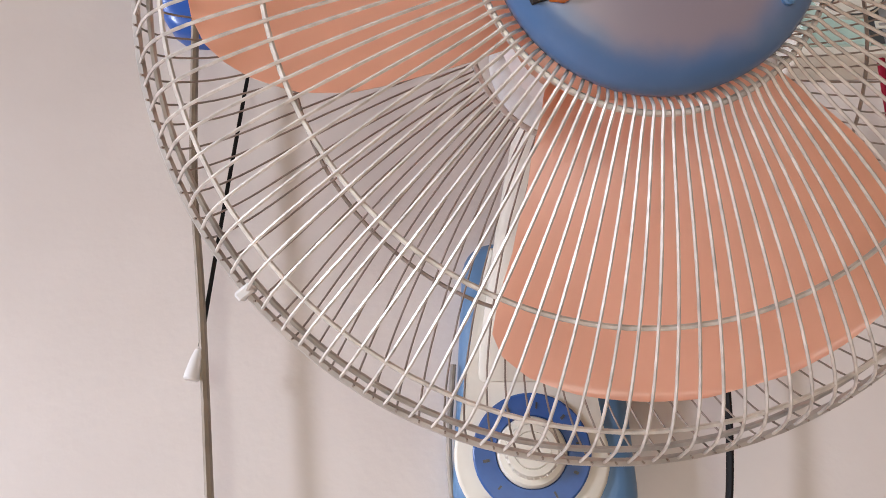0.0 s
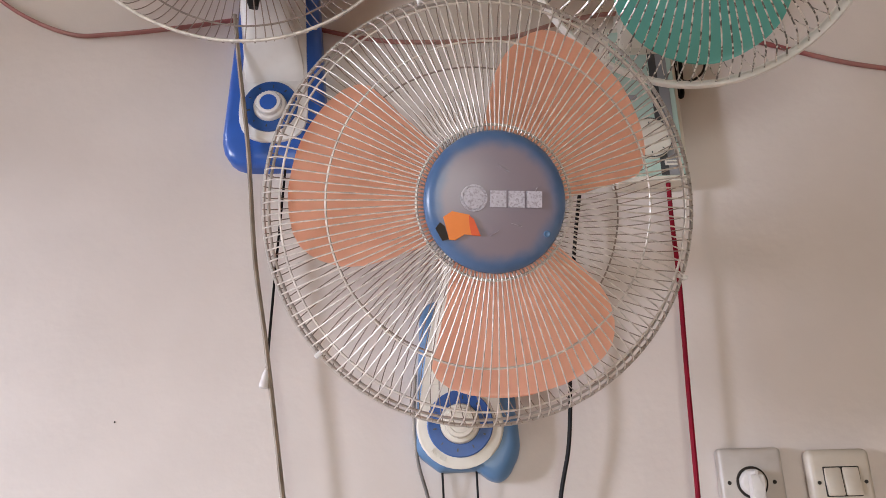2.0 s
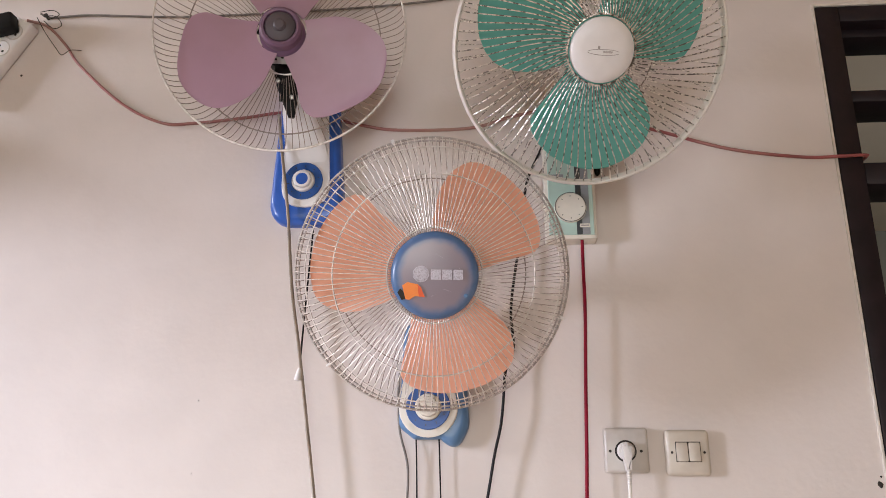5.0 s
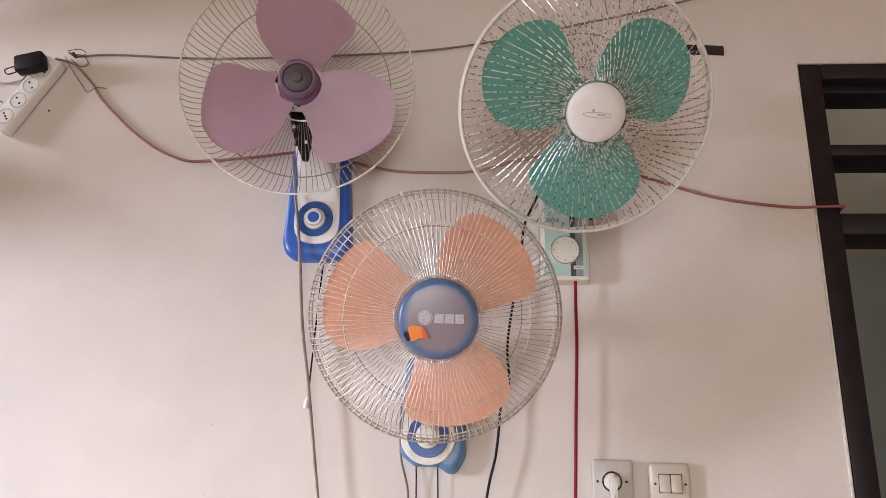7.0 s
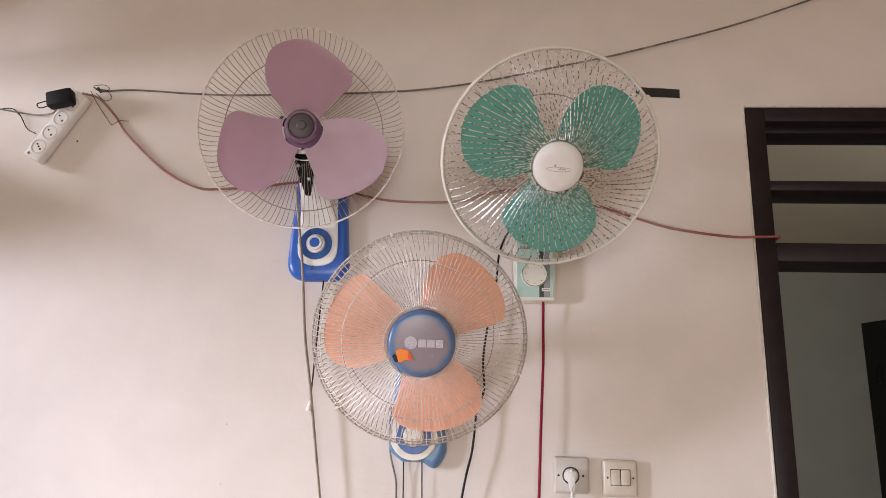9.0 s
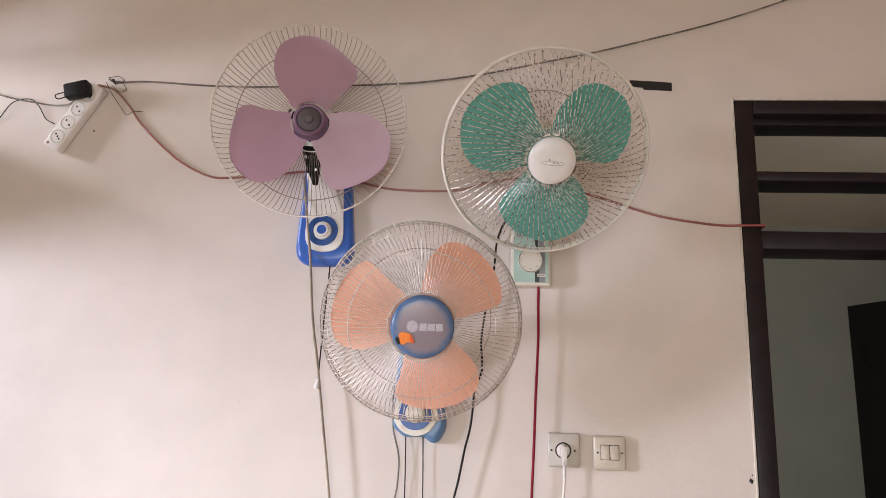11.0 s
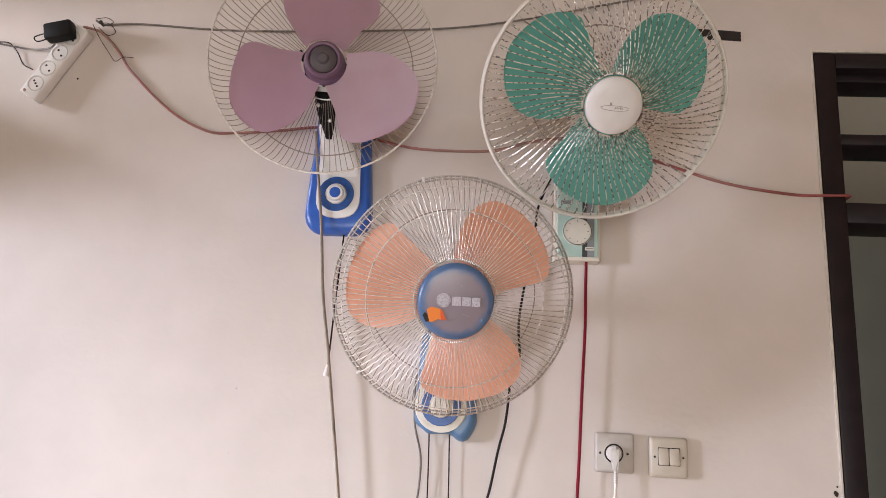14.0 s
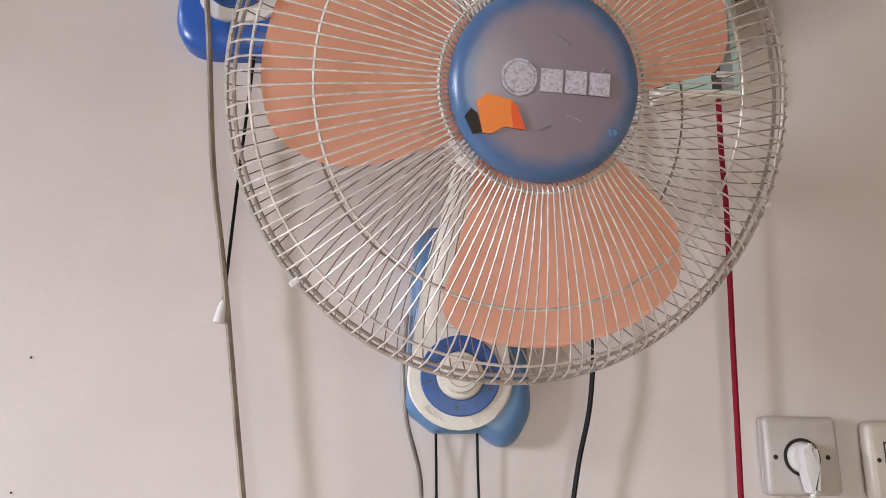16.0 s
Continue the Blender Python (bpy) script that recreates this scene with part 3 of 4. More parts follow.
plate = part("guard_clip", patch([(-0.009, -0.046), (0.009, -0.046), (0.015, -0.056), (0.0215, -0.069), (-0.0215, -0.069), (-0.015, -0.056)], -0.0435, -0.0405, CLIP), M_METAL, mauve_fan, "grey clip plate with a screw hole", smooth=False)
for x, y, r in ((0.0, -0.056, 0.0036), (-0.0125, -0.061, 0.0024), (0.0125, -0.061, 0.0024)):
    part("screw", lathe([(r, -0.0405), (r * 0.85, -0.0395), (0, -0.039)], 16, CLIP @ Matrix.Translation((x, y, 0))), M_DARK, plate)
for a in (30, 150, 268):
    own = box(0.050, 0.072, -0.010, 0.010, -0.088, -0.083, 0.001)
    own.transform(PM @ Matrix.Rotation(radians(a), 4, "Z"))
    part("guard_mount", own, M_BLACK, mauve_fan, "black guard mount tab")
BO = rounded([(-0.662, 1.905), (-0.503, 1.905), (-0.531, 2.25), (-0.645, 2.25)], [0.050, 0.050, 0.02, 0.02])
part("base_housing", rounded_prism(BO, 0.0, -0.033, 0.014), M_BLUE, mauve_fan, "glossy royal blue base housing")
FO = rounded([(-0.635, 1.938), (-0.531, 1.938), (-0.547, 2.235), (-0.629, 2.235)], [0.049, 0.049, 0.012, 0.012])
part("face_plate", prism(FO, -0.030, -0.038, 0.002, 2), M_WHITE, mauve_fan, "white face plate")
part("neck", loft([(-0.584, -0.0365, 2.036, 0.044, 0.002), (-0.585, -0.0375, 2.052, 0.0445, 0.004), (-0.587, -0.042, 2.074, 0.0435, 0.011), (-0.591, -0.053, 2.105, 0.040, 0.021), (-0.598, -0.070, 2.15, 0.034, 0.032), (-0.607, -0.090, 2.195, 0.026, 0.034), (-0.614, -0.104, 2.225, 0.018, 0.026)]), M_WHITE, mauve_fan, "white tapering neck leaning out of the face plate")
knob_set(mauve_fan, -0.588, -0.038, 1.994, 0, 0.0405, M_NAVY, M_WHITE, M_BLUE, ring_label="blue dial ring")

# --- teal fan: heavy white rim, chrome wires, aqua control box ---
teal_fan = thing("wall_fan", (-0.047, 0.0, 1.95), "teal-bladed wall fan with white rim and chrome wires", "fan", "fans on the wall")
GM = facing(-0.030, -0.336, 2.101, 9.0, -34.0)
GR = 0.232
front = part("front_guard", rim_band(GR - 0.001, 0.010, 0.0042, GM), M_RIM, teal_fan, "white painted rim with chrome wires")
wires(front, [(0.055, 0.066), (0.066, 0.064), (0.09, 0.060), (0.13, 0.052), (0.17, 0.042), (0.20, 0.030), (0.218, 0.015), (GR - 0.003, 0.006)], 90, 0.00105, GM, M_CHROME, swirl=(-15, 4), jitter=0.10)
part("guard_ring", ring(0.056, 0.064, 0.0018, GM), M_CHROME, front)
rear = part("rear_guard", ring(GR - 0.004, -0.006, 0.0022, GM), M_RIM, teal_fan, "chrome wire rear guard")
part("guard_ring", ring(GR * 0.56, -0.06, 0.0013, GM), M_GREYWIRE, rear)
part("guard_ring", ring(0.07, -0.066, 0.002, GM), M_CHROME, rear)
wires(rear, [(0.07, -0.066), (0.12, -0.062), (0.17, -0.052), (0.205, -0.036), (0.222, -0.020), (GR - 0.004, -0.006)], 64, 0.00055, GM, M_CHROME, swirl=(2, 2), jitter=0.10)
for k in range(3):
    part("blade", blade(GR * 0.975, 39 + 120 * k, GM @ Matrix.Translation((0, 0, 0.008)), PETAL_ROUND, hand=1), M_GREEN, teal_fan, "translucent teal plastic blade")
part("blade_hub", lathe([(0.05, -0.02), (0.052, 0.0), (0.046, 0.015), (0.03, 0.022), (0, 0.024)], 40, GM), M_GREEN, teal_fan)
cap = part("centre_cap", lathe([(0.0505, 0.058), (0.0522, 0.064), (0.0515, 0.071), (0.0475, 0.0755), (0.034, 0.079), (0.018, 0.0805), (0, 0.081)], 48, GM), M_WHITE, teal_fan, "white domed centre cap with a worn grey mark")
swoosh = bmesh.new()
tube([Vector((0.026 * math.cos(a), -0.003 + 0.0045 * math.sin(a), 0.0813 - 0.0012 * abs(math.cos(a)))) for a in [radians(-20 + 320 * k / 30 + 40) for k in range(31)]], 0.00045, 4, bm=swoosh)
box(-0.0105, -0.0068, 0.002, 0.0068, 0.0796, 0.0808, bm=swoosh)
for k in range(5):
    box(-0.001 + 0.0032 * k, 0.001 + 0.0032 * k, -0.004, -0.001 + 0.001 * (k % 2), 0.0797, 0.0812, bm=swoosh)
swoosh.transform(GM)
part("worn_mark", swoosh, M_GREYPRINT, cap, "worn grey printed mark")
motor(teal_fan, GM, 0.05, 0.055, 0.11, M_OFFWHITE, M_DARK)
GO = rounded([(-0.097, 1.858), (0.004, 1.858), (0.004, 2.11), (-0.097, 2.11)], [0.004] * 4, 3)
part("control_box", prism(GO, -0.002, -0.040, 0.004, 2), M_OFFWHITE, teal_fan, "off-white control box casing")
panel = part("front_panel", prism([(-0.090, 1.866), (-0.002, 1.866), (-0.002, 2.10), (-0.090, 2.10)], -0.039, -0.0425, 0.001, 1), M_BOX, teal_fan, "pale aqua front panel")
part("dark_band", box(-0.036, -0.025, -0.0433, -0.0424, 1.866, 2.10), M_CHARCOAL, panel)
part("grey_band", box(-0.0248, -0.010, -0.0431, -0.0424, 1.866, 2.10), M_GREYBAND, panel)
part("name_plate", box(-0.030, -0.010, -0.0442, -0.0432, 1.8805, 1.888), M_OFFWHITE, panel, "small white name plate")
part("name_bar", box(-0.0275, -0.0125, -0.0448, -0.0441, 1.8832, 1.8856), M_GREYPRINT, panel)
part("warning_print", box(-0.083, -0.058, -0.0430, -0.0424, 1.985, 1.9935), M_GREYBAND, panel)
dm = facing(-0.047, -0.0425, 1.922, 0, 0)
dial = part("timer_dial", lathe([(0.0315, 0.0), (0.0315, 0.004), (0.029, 0.006), (0.0275, 0.0062), (0.0275, 0.0055), (0, 0.0055)], 48, dm), M_OFFWHITE, teal_fan, "round off-white timer dial")
rimline = ring(0.0302, 0.0062, 0.0007, dm, 48, 5)
part("dial_edge", rimline, M_CHARCOAL, dial)
ticks = bmesh.new()
for k in range(8):
    own = box(0.0215, 0.0245, -0.0007, 0.0007, 0.0055, 0.0061)
    own.transform(dm @ Matrix.Rotation(radians(45 * k), 4, "Z"))
    joined(ticks, own)
part("dial_mark", ticks, M_CHARCOAL, dial)
NG = rounded([(-0.080, 2.06), (-0.012, 2.06), (-0.02, 2.17), (-0.066, 2.17)], [0.006] * 4)
part("neck", prism(NG, -0.002, -0.06, 0.006, 3, lean=0.10), M_OFFWHITE, teal_fan, "off-white bent neck")

# --- orange fan: turned a little, blades at rest ---
orange_fan = thing("wall_fan", (-0.322, 0.0, 1.56), "orange-bladed wall fan with blue cap on a steel blue base", "fan", "fans on the wall")
OM = facing(-0.298, -0.300, 1.721, 7.0, -17.0)
OR = 0.220
front = part("front_guard", ring(OR, 0.0, 0.0021, OM), M_DULL, orange_fan, "grey galvanised wire front guard")
part("guard_ring", ring(OR * 0.715, 0.0475, 0.0012, OM), M_GALV, front)
part("guard_ring", ring(OR * 0.915, 0.0295, 0.0012, OM), M_GALV, front)
part("guard_ring", ring(0.0735, 0.061, 0.0014, OM), M_GALV, front)
wires(front, [(0.066, 0.058), (0.0725, 0.0635), (0.082, 0.0615), (0.12, 0.057), (0.157, 0.049), (0.19, 0.037), (0.208, 0.024), (0.217, 0.008), (OR + 0.002, -0.004)], 120, 0.00080, OM, M_GALV, jitter=0.08)
rear = part("rear_guard", ring(OR - 0.005, -0.004, 0.0016, OM), M_DULL, orange_fan, "grey galvanised wire rear guard")
part("guard_ring", ring(OR * 0.72, -0.052, 0.0011, OM), M_GREYWIRE, rear)
part("guard_ring", ring(0.062, -0.058, 0.0018, OM), M_GALV, rear)
wires(rear, [(0.062, -0.058), (0.11, -0.057), (0.157, -0.051), (0.19, -0.041), (0.208, -0.026), (0.217, -0.010), (OR, 0.004)], 120, 0.00055, OM, M_GREYWIRE, swirl=(0, 9), jitter=0.08, start=0.5)
for k in range(3):
    part("blade", blade(OR, 48 + 120 * k, OM @ Matrix.Translation((0, 0, 0.004)), PETAL_BROAD, hand=1), M_ORANGE, orange_fan, "translucent orange plastic blade")
part("blade_hub", lathe([(0.048, -0.025), (0.052, -0.005), (0.050, 0.012), (0.042, 0.024), (0.02, 0.029), (0, 0.03)], 40, OM), M_ORANGE, orange_fan)
cap = part("centre_cap", lathe([(0.062, 0.052), (0.0668, 0.060), (0.0673, 0.066), (0.065, 0.0705), (0.060, 0.0735), (0.055, 0.0745), (0.0, 0.0765)], 56, OM), M_CAP, orange_fan, "round steel blue centre cap")
logo = lathe([(0.0125, 0.0768), (0.0125, 0.0776), (0.0109, 0.0777), (0.0107, 0.0771), (0.0100, 0.0771), (0.0098, 0.0777), (0.0, 0.0778)], 32, OM @ Matrix.Translation((-0.0215, 0.002, -0.0005)))
part("round_emblem", logo, M_PRINT, cap, "worn silver round emblem")
for x0, x1 in ((-0.0065, 0.0085), (0.0105, 0.0255), (0.0275, 0.0420)):
    bar = box(x0, x1, -0.0062, 0.0092, 0.0760, 0.0775)
    bar.transform(OM)
    part("worn_bar", bar, M_PRINT, cap, "worn silver printed bar", smooth=False)
part("torn_sticker", patch([(-0.0495, -0.0157), (-0.0417, -0.0105), (-0.0255, -0.0135), (-0.0165, -0.0325), (-0.0300, -0.0315), (-0.0385, -0.0370), (-0.0440, -0.0365)], 0.0735, 0.0772, OM), M_STICKER, cap, "torn orange sticker on the cap", smooth=False)
part("torn_strip", patch([(-0.0262, -0.0140), (-0.0215, -0.0175), (-0.0150, -0.0330), (-0.0235, -0.0322), (-0.0255, -0.0240)], 0.0750, 0.0776, OM), M_STRIP, cap, "curled red-orange strip of the torn sticker", smooth=False)
part("broken_edge", patch([(-0.0565, -0.0262), (-0.0525, -0.0205), (-0.0480, -0.0240), (-0.0440, -0.0360), (-0.0500, -0.0375)], 0.0695, 0.0752, OM), M_DARK, cap, "dark broken edge beside the sticker", smooth=False)
part("cap_screw", lathe([(0.0032, 0.0715), (0.0032, 0.0758), (0.0024, 0.0762), (0.0, 0.0756)], 16, OM @ Matrix.Translation((0.0474, -0.0300, 0))), M_STEEL_BLUE, cap, "small dark blue plug in the cap's edge")
for x, y, turn, length in ((0.034, 0.006, 62, 0.016), (0.018, -0.022, -18, 0.012), (-0.002, -0.030, 30, 0.009), (0.006, 0.030, -30, 0.012)):
    own = box(-length / 2, length / 2, -0.0001, 0.0001, 0.0745, 0.07685, bm=None)
    own.transform(OM @ Matrix.Translation((x, y, -0.0003)) @ Matrix.Rotation(radians(turn), 4, "Z"))
    part("scratch", own, M_PRINT, cap, smooth=False)
for a in (108, 222, 342):
    own = box(OR - 0.004, OR + 0.005, -0.0025, 0.0025, -0.005, 0.004, 0.001, 1)
    own.transform(OM @ Matrix.Rotation(radians(a), 4, "Z"))
    part("rim_clip", own, M_WHITE, front, "small white clip on the rim")
motor(orange_fan, OM, 0.055, 0.046, 0.10, M_WHITE, M_DARK)
BO = rounded([(-0.384, 1.500), (-0.354, 1.477), (-0.306, 1.478), (-0.276, 1.453), (-0.251, 1.500), (-0.262, 1.70), (-0.376, 1.70)], [0.022, 0.014, 0.012, 0.024, 0.05, 0.03, 0.03], 8)
part("base_housing", rounded_prism(BO, 0.0, -0.036, 0.016), M_STEEL_BLUE, orange_fan, "steel blue base housing")
FO = [(-0.327 + 0.055 * math.cos(radians(a)), 1.533 + 0.053 * math.sin(radians(a))) for a in range(160, 381, 10)] + [(-0.288, 1.64), (-0.299, 1.69), (-0.355, 1.69), (-0.366, 1.64)]
part("face_plate", prism(FO, -0.032, -0.040, 0.003, 3), M_OFFWHITE, orange_fan, "off-white face plate with raised lettering")
part("neck", loft([(-0.327, -0.036, 1.585, 0.038, 0.006), (-0.326, -0.044, 1.61, 0.037, 0.014), (-0.324, -0.062, 1.65, 0.033, 0.024), (-0.321, -0.088, 1.695, 0.028, 0.030), (-0.318, -0.118, 1.735, 0.022, 0.030), (-0.317, -0.140, 1.758, 0.015, 0.022)]), M_OFFWHITE, orange_fan, "off-white tapering neck")
knob_set(orange_fan, -0.327, -0.040, 1.535, 0, 0.0415, M_NAVY, M_OFFWHITE, M_OFFWHITE, ring_label="navy blue dial ring")
for word, a0 in (("ROLL", -125), ("SPEED", -57)):
    for k, ch in enumerate(word):
        a = radians(a0 + (k - (len(word) - 1) / 2) * 7.5)
        lettering(ch, 0.0085, facing(-0.327, -0.0402, 1.535, 0, 0) @ Matrix.Rotation(a + math.pi / 2, 4, "Z") @ Matrix.Translation((0, -0.0475, 0)), M_OFFWHITE, orange_fan)

# ---- cables and cords ----


def cord(name, points, r, mat, label, category="cable", y=-0.006, flat=1.0, per=8, sides=8, fan=None):
    pts = [(p[0], p[2] if len(p) > 2 else y, p[1]) for p in points]
    if fan is not None:
        return part(name, tube(spline(pts, per), r, sides, flat=flat), mat, fan, label)
    return lone(name, tube(spline(pts, per), r, sides, flat=flat), mat, label, category)


cord("wall_cable", [(-1.235, 2.437, -0.012), (-1.211, 2.429), (-1.121, 2.432), (-0.923, 2.419), (-0.73, 2.418), (-0.476, 2.425), (-0.319, 2.436), (-0.163, 2.46), (-0.009, 2.494), (0.145, 2.528), (0.3, 2.569), (0.485, 2.622), (0.70, 2.70), (0.95, 2.80), (1.3, 2.95)], 0.0025, M_GREYCABLE, "grey cable with painted pale glints slung along the wall")
cord("red_cable", [(-1.259, 2.415, -0.02), (-1.217, 2.406), (-1.165, 2.354), (-1.126, 2.302), (-1.018, 2.204), (-0.921, 2.153), (-0.848, 2.149), (-0.739, 2.158), (-0.646, 2.168), (-0.56, 2.155), (-0.474, 2.132), (-0.397, 2.119), (-0.246, 2.119), (-0.156, 2.139, -0.014), (-0.08, 2.148, -0.02), (-0.007, 2.142, -0.018), (0.141, 2.102), (0.285, 2.056), (0.428, 2.034), (0.50, 2.032, -0.010), (0.548, 2.033, -0.010), (0.556, 2.034, 0.002), (0.556, 2.034, 0.05)], 0.003, M_RED, "faded red twin cable drooping along the wall", flat=1.4)
cord("red_cord", [(-0.0262, 1.8568, -0.034), (-0.0267, 1.7956, -0.03), (-0.0271, 1.7176, -0.03), (-0.0331, 1.5784, -0.03), (-0.038, 1.4442, -0.03), (-0.0429, 1.3366, -0.03), (-0.0518, 1.1047, -0.03), (-0.0518, 0.6112, -0.03)], 0.0033, M_DEEPRED, "deep red cord hanging under the control box", fan=teal_fan)
cord("supply_cable", [(-1.70, 2.435), (-1.617, 2.41), (-1.528, 2.383), (-1.442, 2.366), (-1.385, 2.358), (-1.335, 2.354, -0.022), (-1.318, 2.362, -0.030)], 0.0023, M_GREYCABLE, "grey supply cable with painted pale glints along the wall")
cord("thin_wire", [(-1.62, 2.415), (-1.598, 2.395), (-1.57, 2.335), (-1.545, 2.314), (-1.51, 2.365), (-1.46, 2.377), (-1.43, 2.355), (-1.405, 2.318), (-1.362, 2.292, -0.03)], 0.0014, M_BLACK, "thin black wire looping under the supply cable", per=6)
cord("power_cord", [(-0.640, 2.131, -0.07), (-0.632, 2.05, -0.055), (-0.619, 1.96, -0.05), (-0.612, 1.90, -0.045), (-0.597, 1.76, -0.042), (-0.577, 1.644, -0.040), (-0.555, 1.504, -0.038), (-0.526, 1.313, -0.036), (-0.50, 1.1, -0.03), (-0.49, 0.5, -0.02)], 0.0033, M_BEIGECABLE, "dirty beige power cord", flat=1.4, fan=mauve_fan)
pull = part("pull_cord", tube(spline([(-0.567, -0.016, 1.912), (-0.572, -0.03, 1.732), (-0.574, -0.040, 1.612)], 6), 0.0018, 6), M_BLACK, mauve_fan, "thin black pull cord")
part("bell", lathe([(0.0, 0.010), (0.0028, 0.009), (0.0044, 0.003), (0.0058, -0.008), (0.0061, -0.013), (0.005, -0.0145), (0, -0.0145)], 20, Matrix.Translation((-0.575, -0.042, 1.600)) @ Matrix.Rotation(radians(8), 4, "Y")), M_WHITE, pull, "white plastic bell end")
cord("power_cord", [(-0.383, 1.60, -0.03), (-0.386, 1.54, -0.022), (-0.381, 1.49, -0.022), (-0.366, 1.43, -0.022), (-0.367, 1.363, -0.02), (-0.375, 1.31, -0.02), (-0.40, 1.1, -0.02), (-0.41, 0.5, -0.02)], 0.0022, M_GREYCABLE, "thin grey power cord", fan=orange_fan)
for a, b in ((-0.351, -0.348), (-0.308, -0.304)):
    cord("pull_string", [(a, 1.480, -0.020), (a + 0.001, 1.44, -0.016), (b, 1.321, -0.016), (b + 0.003, 1.0, -0.016)], 0.0014, M_BLACK, "thin black pull string", fan=orange_fan)
cord("black_cable", [(-0.075, 2.11, -0.03), (-0.10, 2.06, -0.012), (-0.131, 1.984, -0.02), (-0.140, 1.90, -0.025), (-0.159, 1.796, -0.03), (-0.169, 1.716, -0.03), (-0.166, 1.645, -0.03), (-0.182, 1.60, -0.033), (-0.187, 1.548, -0.035), (-0.193, 1.50, -0.034), (-0.205, 1.45, -0.032), (-0.218, 1.38, -0.03), (-0.235, 1.30, -0.028), (-0.26, 1.1, -0.02), (-0.27, 0.5, -0.02)], 0.0027, M_BLACK, "wavy black cable hanging down the wall", flat=1.4)

cord("looped_cord", [(0.012, 2.16, -0.05), (0.010, 2.09, -0.03), (0.009, 2.03, -0.022), (0.011, 2.004, -0.02), (0.016, 2.006, -0.02), (0.018, 2.05, -0.022), (0.020, 2.15, -0.05)], 0.0032, M_BLACK, "doubled black cord beside the control box", fan=teal_fan)
cord("looped_cord", [(0.016, 2.03, -0.02), (0.026, 2.027, -0.018), (0.042, 2.034, -0.016), (0.055, 2.05, -0.014), (0.060, 2.08, -0.018), (0.058, 2.13, -0.05)], 0.0018, M_BLACK, "thin black cord looping beside the control box", fan=teal_fan)

# ---- wall socket with plug, switch ----
socket = thing("wall_socket", (0.036, 0.0, 1.455), "aged ivory wall socket plate with a plug in it", "socket")
part("plate", box(-0.004, 0.076, -0.020, 0.0, 1.417, 1.498, 0.006, 4), M_SOCKET, socket)
sm = facing(0.034, -0.020, 1.456, 0, 0)
part("recess_ring", lathe([(0.0195, 0.0), (0.0195, 0.0012), (0.0185, 0.0014), (0.0180, 0.0004), (0, 0.0004)], 40, sm), M_DARK, socket, "dark round recess")
for dx in (-0.028, 0.028):
    part("screw", lathe([(0.0026, 0.0), (0.0024, 0.0008), (0, 0.0008)], 14, sm @ Matrix.Translation((dx, 0, 0))), M_DARK, socket)
plug = thing("plug", (0.036, -0.03, 1.45), "white angled mains plug with its cable", "plug")
part("plug_disc", lathe([(0.0162, 0.0006), (0.0160, 0.006), (0.0135, 0.010), (0, 0.011)], 32, sm), M_PLUG, plug)
part("plug_body", prism(rounded([(0.0255, 1.470), (0.0405, 1.470), (0.0410, 1.445), (0.0390, 1.420), (0.0310, 1.420), (0.0265, 1.445)], [0.006, 0.006, 0.004, 0.003, 0.003, 0.004], 4), -0.024, -0.042, 0.006, 3), M_PLUG, plug)
for k in range(5):
    part("strain_ring", lathe([(0.0035, -0.0012), (0.0052 - 0.0003 * k, -0.0008), (0.0052 - 0.0003 * k, 0.0008), (0.0035, 0.0012)], 16, Matrix.Translation((0.0353, -0.033, 1.4155 - 0.0042 * k))), M_PLUG, plug)
part("cable", tube(spline([(0.0353, -0.033, 1.420), (0.0353, -0.033, 1.390), (0.033, -0.032, 1.355), (0.029, -0.026, 1.31), (0.022, -0.012, 1.15), (0.02, -0.010, 0.7)], 8), 0.0031, 8), M_WHITECABLE, plug)

switch = thing("light_switch", (0.146, 0.0, 1.453), "yellowed ivory double rocker light switch", "switch")
part("plate", box(0.107, 0.186, -0.020, 0.0, 1.412, 1.494, 0.008, 4), M_SWITCH, switch)
part("rocker_seat", box(0.1235, 0.1685, -0.0212, -0.018, 1.4365, 1.4725, 0.0008, 1), M_DARK, switch, "dark gap round the rockers")
for x0, x1 in ((0.1245, 0.1454), (0.1466, 0.1675)):
    own = box(x0, x1, -0.0255, -0.0205, 1.4375, 1.4715, 0.0022, 2)
    for v in own.verts:
        if v.co.y < -0.0215:
            v.co.y += 0.003 * (v.co.z - 1.4375) / 0.034
    part("rocker", own, M_SWITCH, switch)
for dx in (-0.029, 0.029):
    part("screw", lathe([(0.0024, 0.0), (0.0022, 0.0008), (0, 0.0008)], 14, facing(0.146 + dx, -0.020, 1.4535, 0, 0)), M_DARK, switch)

# ---- power strip with adapter, on the wall ----
SA = Vector((-1.365, 0, 2.2165))
SB = Vector((-1.255, 0, 2.407))
along = (SB - SA).normalized()
tilt = math.atan2(along.x, along.z)
SM = Matrix.Translation(((SA + SB) / 2)) @ Matrix.Rotation(tilt, 4, "Y")
LEN = (SB - SA).length
strip = thing("power_strip", (-1.30, 0, 2.30), "white multi-socket power strip hung aslant on the wall", "power strip")
own = box(-0.027, 0.0225, -0.034, -0.002, -LEN / 2 + 0.006, LEN / 2, 0.005, 3)
own.transform(SM)
body = part("casing", own, M_WHITE, strip)
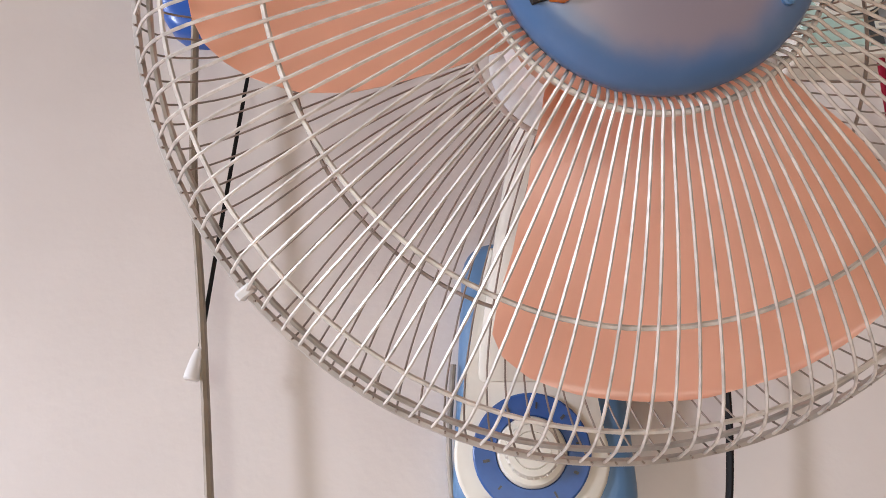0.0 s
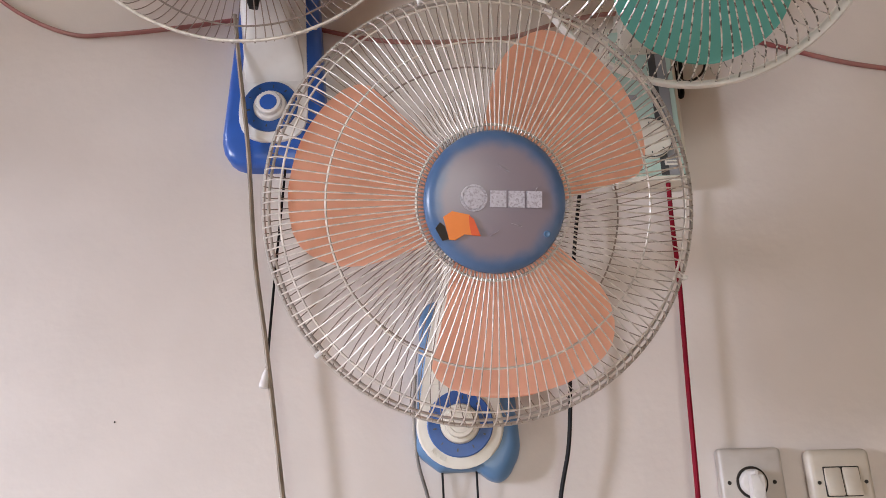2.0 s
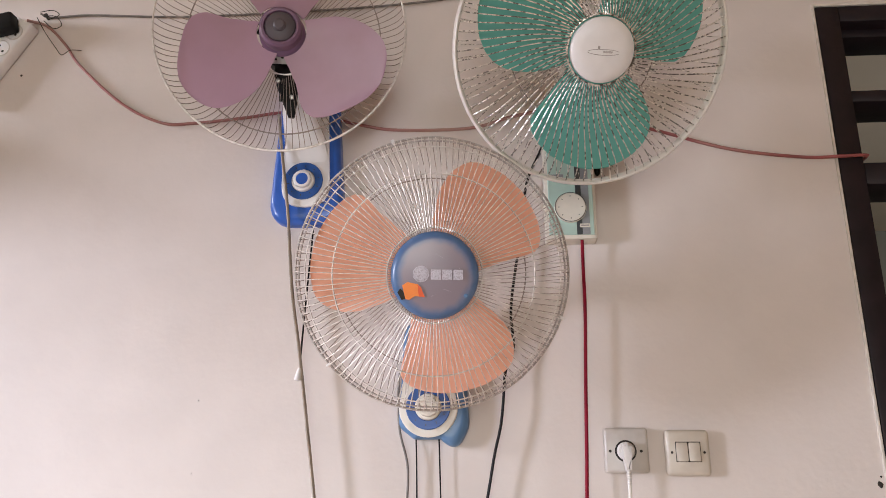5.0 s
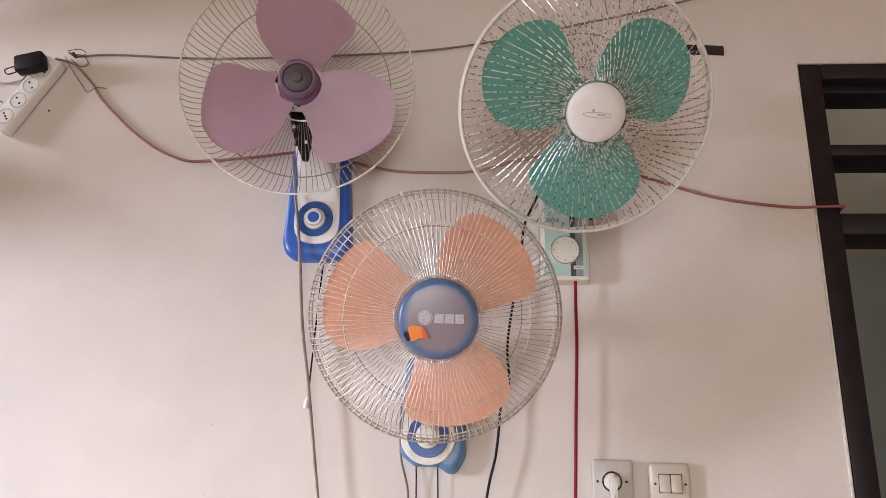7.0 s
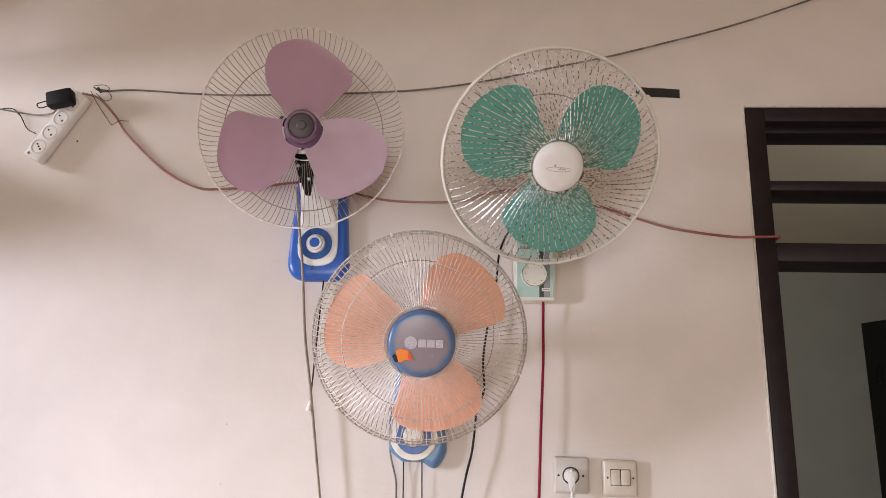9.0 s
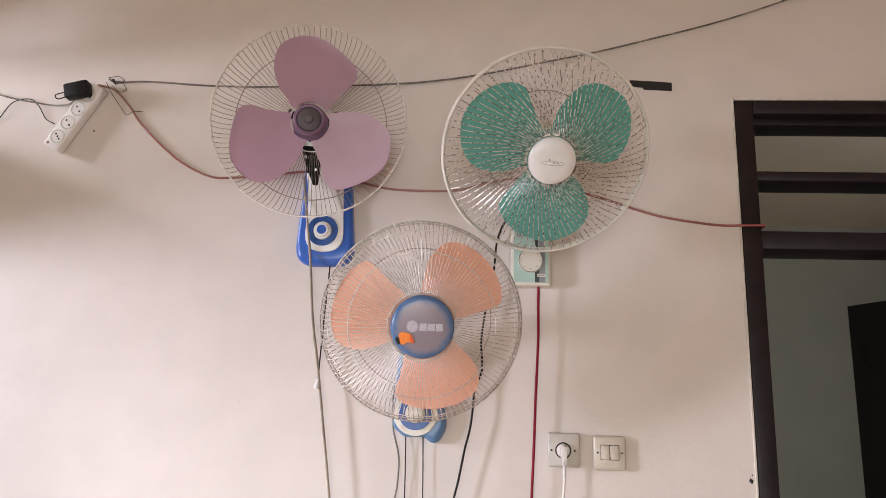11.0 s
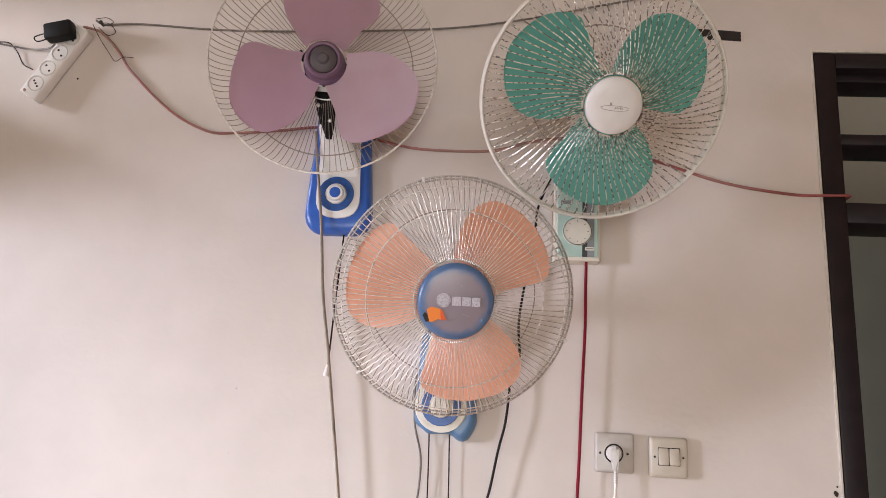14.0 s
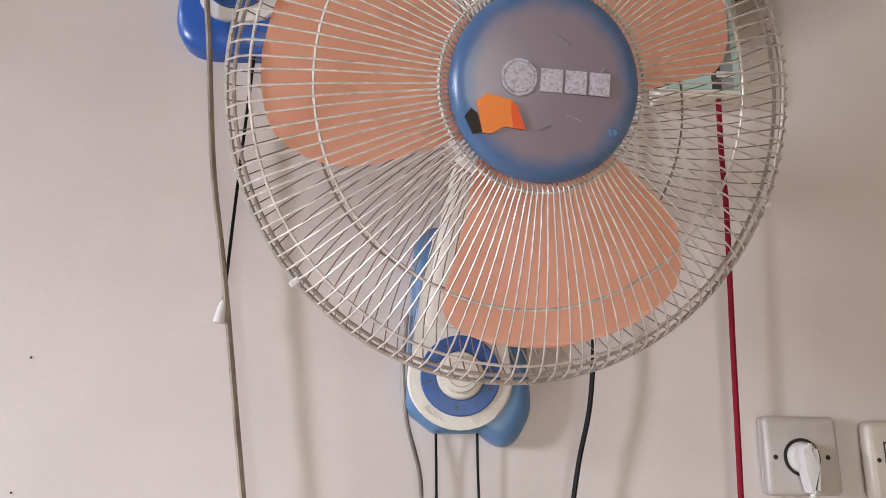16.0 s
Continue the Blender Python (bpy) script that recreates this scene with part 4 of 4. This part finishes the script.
for k in range(4):
    fm = SM @ Matrix.Translation((-0.002, -0.034, -LEN / 2 + 0.042 + 0.047 * k)) @ facing(0, 0, 0, 0, 0)
    # the shading of the recessed dish is put into this greyer plastic
    outlet = part("outlet", lathe([(0.0205, -0.001), (0.0205, 0.0012), (0.0185, 0.0016), (0.0175, 0.0004), (0.0165, -0.0006), (0, -0.0006)], 32, fm), M_PLUG, strip)
    for dx in ((-0.0085, 0.0, 0.0085) if k == 0 else (-0.0085, 0.0085)):
        part("pin_hole", lathe([(0.0030, -0.0008), (0.0028, 0.0004), (0, 0.0004)], 12, fm @ Matrix.Rotation(radians(-28), 4, "Z") @ Matrix.Translation((dx, 0, 0))), M_DARK, outlet)
own = box(-0.018, -0.010, -0.0355, -0.0335, -LEN / 2 + 0.011, -LEN / 2 + 0.018, 0.001, 1)
own.transform(SM)
part("indicator", own, M_RED, strip, "small red indicator")
adapter = box(-0.034, 0.034, -0.068, -0.035, -0.021, 0.021, 0.006, 2)
adapter.transform(Matrix.Translation((-1.297, 0, 2.383)) @ Matrix.Rotation(radians(-13), 4, "Y"))
lone("power_adapter", adapter, M_BLACK, "black power adapter plugged into the power strip", "adapter")
cord("adapter_lead", [(-1.325, 2.379, -0.05), (-1.346, 2.378, -0.045), (-1.368, 2.374, -0.038), (-1.36, 2.365, -0.034), (-1.326, 2.372, -0.04)], 0.0016, M_BLACK, "short black lead looped beside the adapter", per=6)
knot = thing("wire_tangle", (-1.22, 0, 2.43), "tangle of thin dark tie wires at a nail", "wire")
part("nail", lathe([(0.004, 0.0), (0.004, 0.012), (0.0055, 0.014), (0, 0.016)], 16, facing(-1.221, 0, 2.431, 0, 0)), M_DARK, knot)
for pts in (((-1.221, -0.012, 2.431), (-1.195, -0.016, 2.425), (-1.180, -0.012, 2.405), (-1.200, -0.010, 2.398), (-1.225, -0.012, 2.418)),
            ((-1.240, -0.015, 2.425), (-1.215, -0.014, 2.385), (-1.185, -0.012, 2.345), (-1.170, -0.010, 2.328), (-1.150, -0.012, 2.338), (-1.125, -0.01, 2.338)),
            ((-1.270, -0.03, 2.41), (-1.262, -0.025, 2.38), (-1.285, -0.02, 2.365), (-1.30, -0.02, 2.352)),
            ((-1.235, -0.014, 2.44), (-1.205, -0.016, 2.442), (-1.190, -0.012, 2.432), (-1.215, -0.012, 2.420))):
    part("tie_wire", tube(spline(pts, 6), 0.0009, 5), M_DARK, knot)

# ---- tape and small marks on the wall ----
tape = prism([(0.224, 2.443), (0.262, 2.4405), (0.300, 2.4385), (0.337, 2.4355), (0.3365, 2.411), (0.300, 2.4135), (0.262, 2.4145), (0.258, 2.421), (0.224, 2.424)], -0.0002, -0.0022, 0.0)
lone("wall_tape", tape, M_TAPE, "strip of black tape stuck to the wall", "tape", smooth=False)
for x, z, r in ((-1.263, 2.284, 0.0028), (-0.781, 1.553, 0.0013), (-1.475, 1.915, 0.0022), (-0.782, 1.416, 0.0009), (0.484, 1.399, 0.006), (0.487, 1.412, 0.002), (0.16, 1.344, 0.0018)):
    speck = bmesh.new()
    rnd = random.Random(int(x * 1000))
    vs = [speck.verts.new((x + r * rnd.uniform(0.5, 1.0) * math.cos(a), -0.0012, z + r * rnd.uniform(0.6, 1.3) * math.sin(a))) for a in [2 * math.pi * k / 9 for k in range(9)]]
    top = speck.verts.new((x, -0.0025, z))
    for i in range(9):
        speck.faces.new((vs[i], vs[(i + 1) % 9], top))
    low = [speck.verts.new((v.co.x, 0.001, v.co.z)) for v in vs]
    for i in range(9):
        speck.faces.new((vs[i], vs[(i + 1) % 9], low[(i + 1) % 9], low[i]))
    lone("wall_speck", speck, M_DARK, "small dark speck of damage on the cream wall", "mark", "specks on the wall", smooth=False)
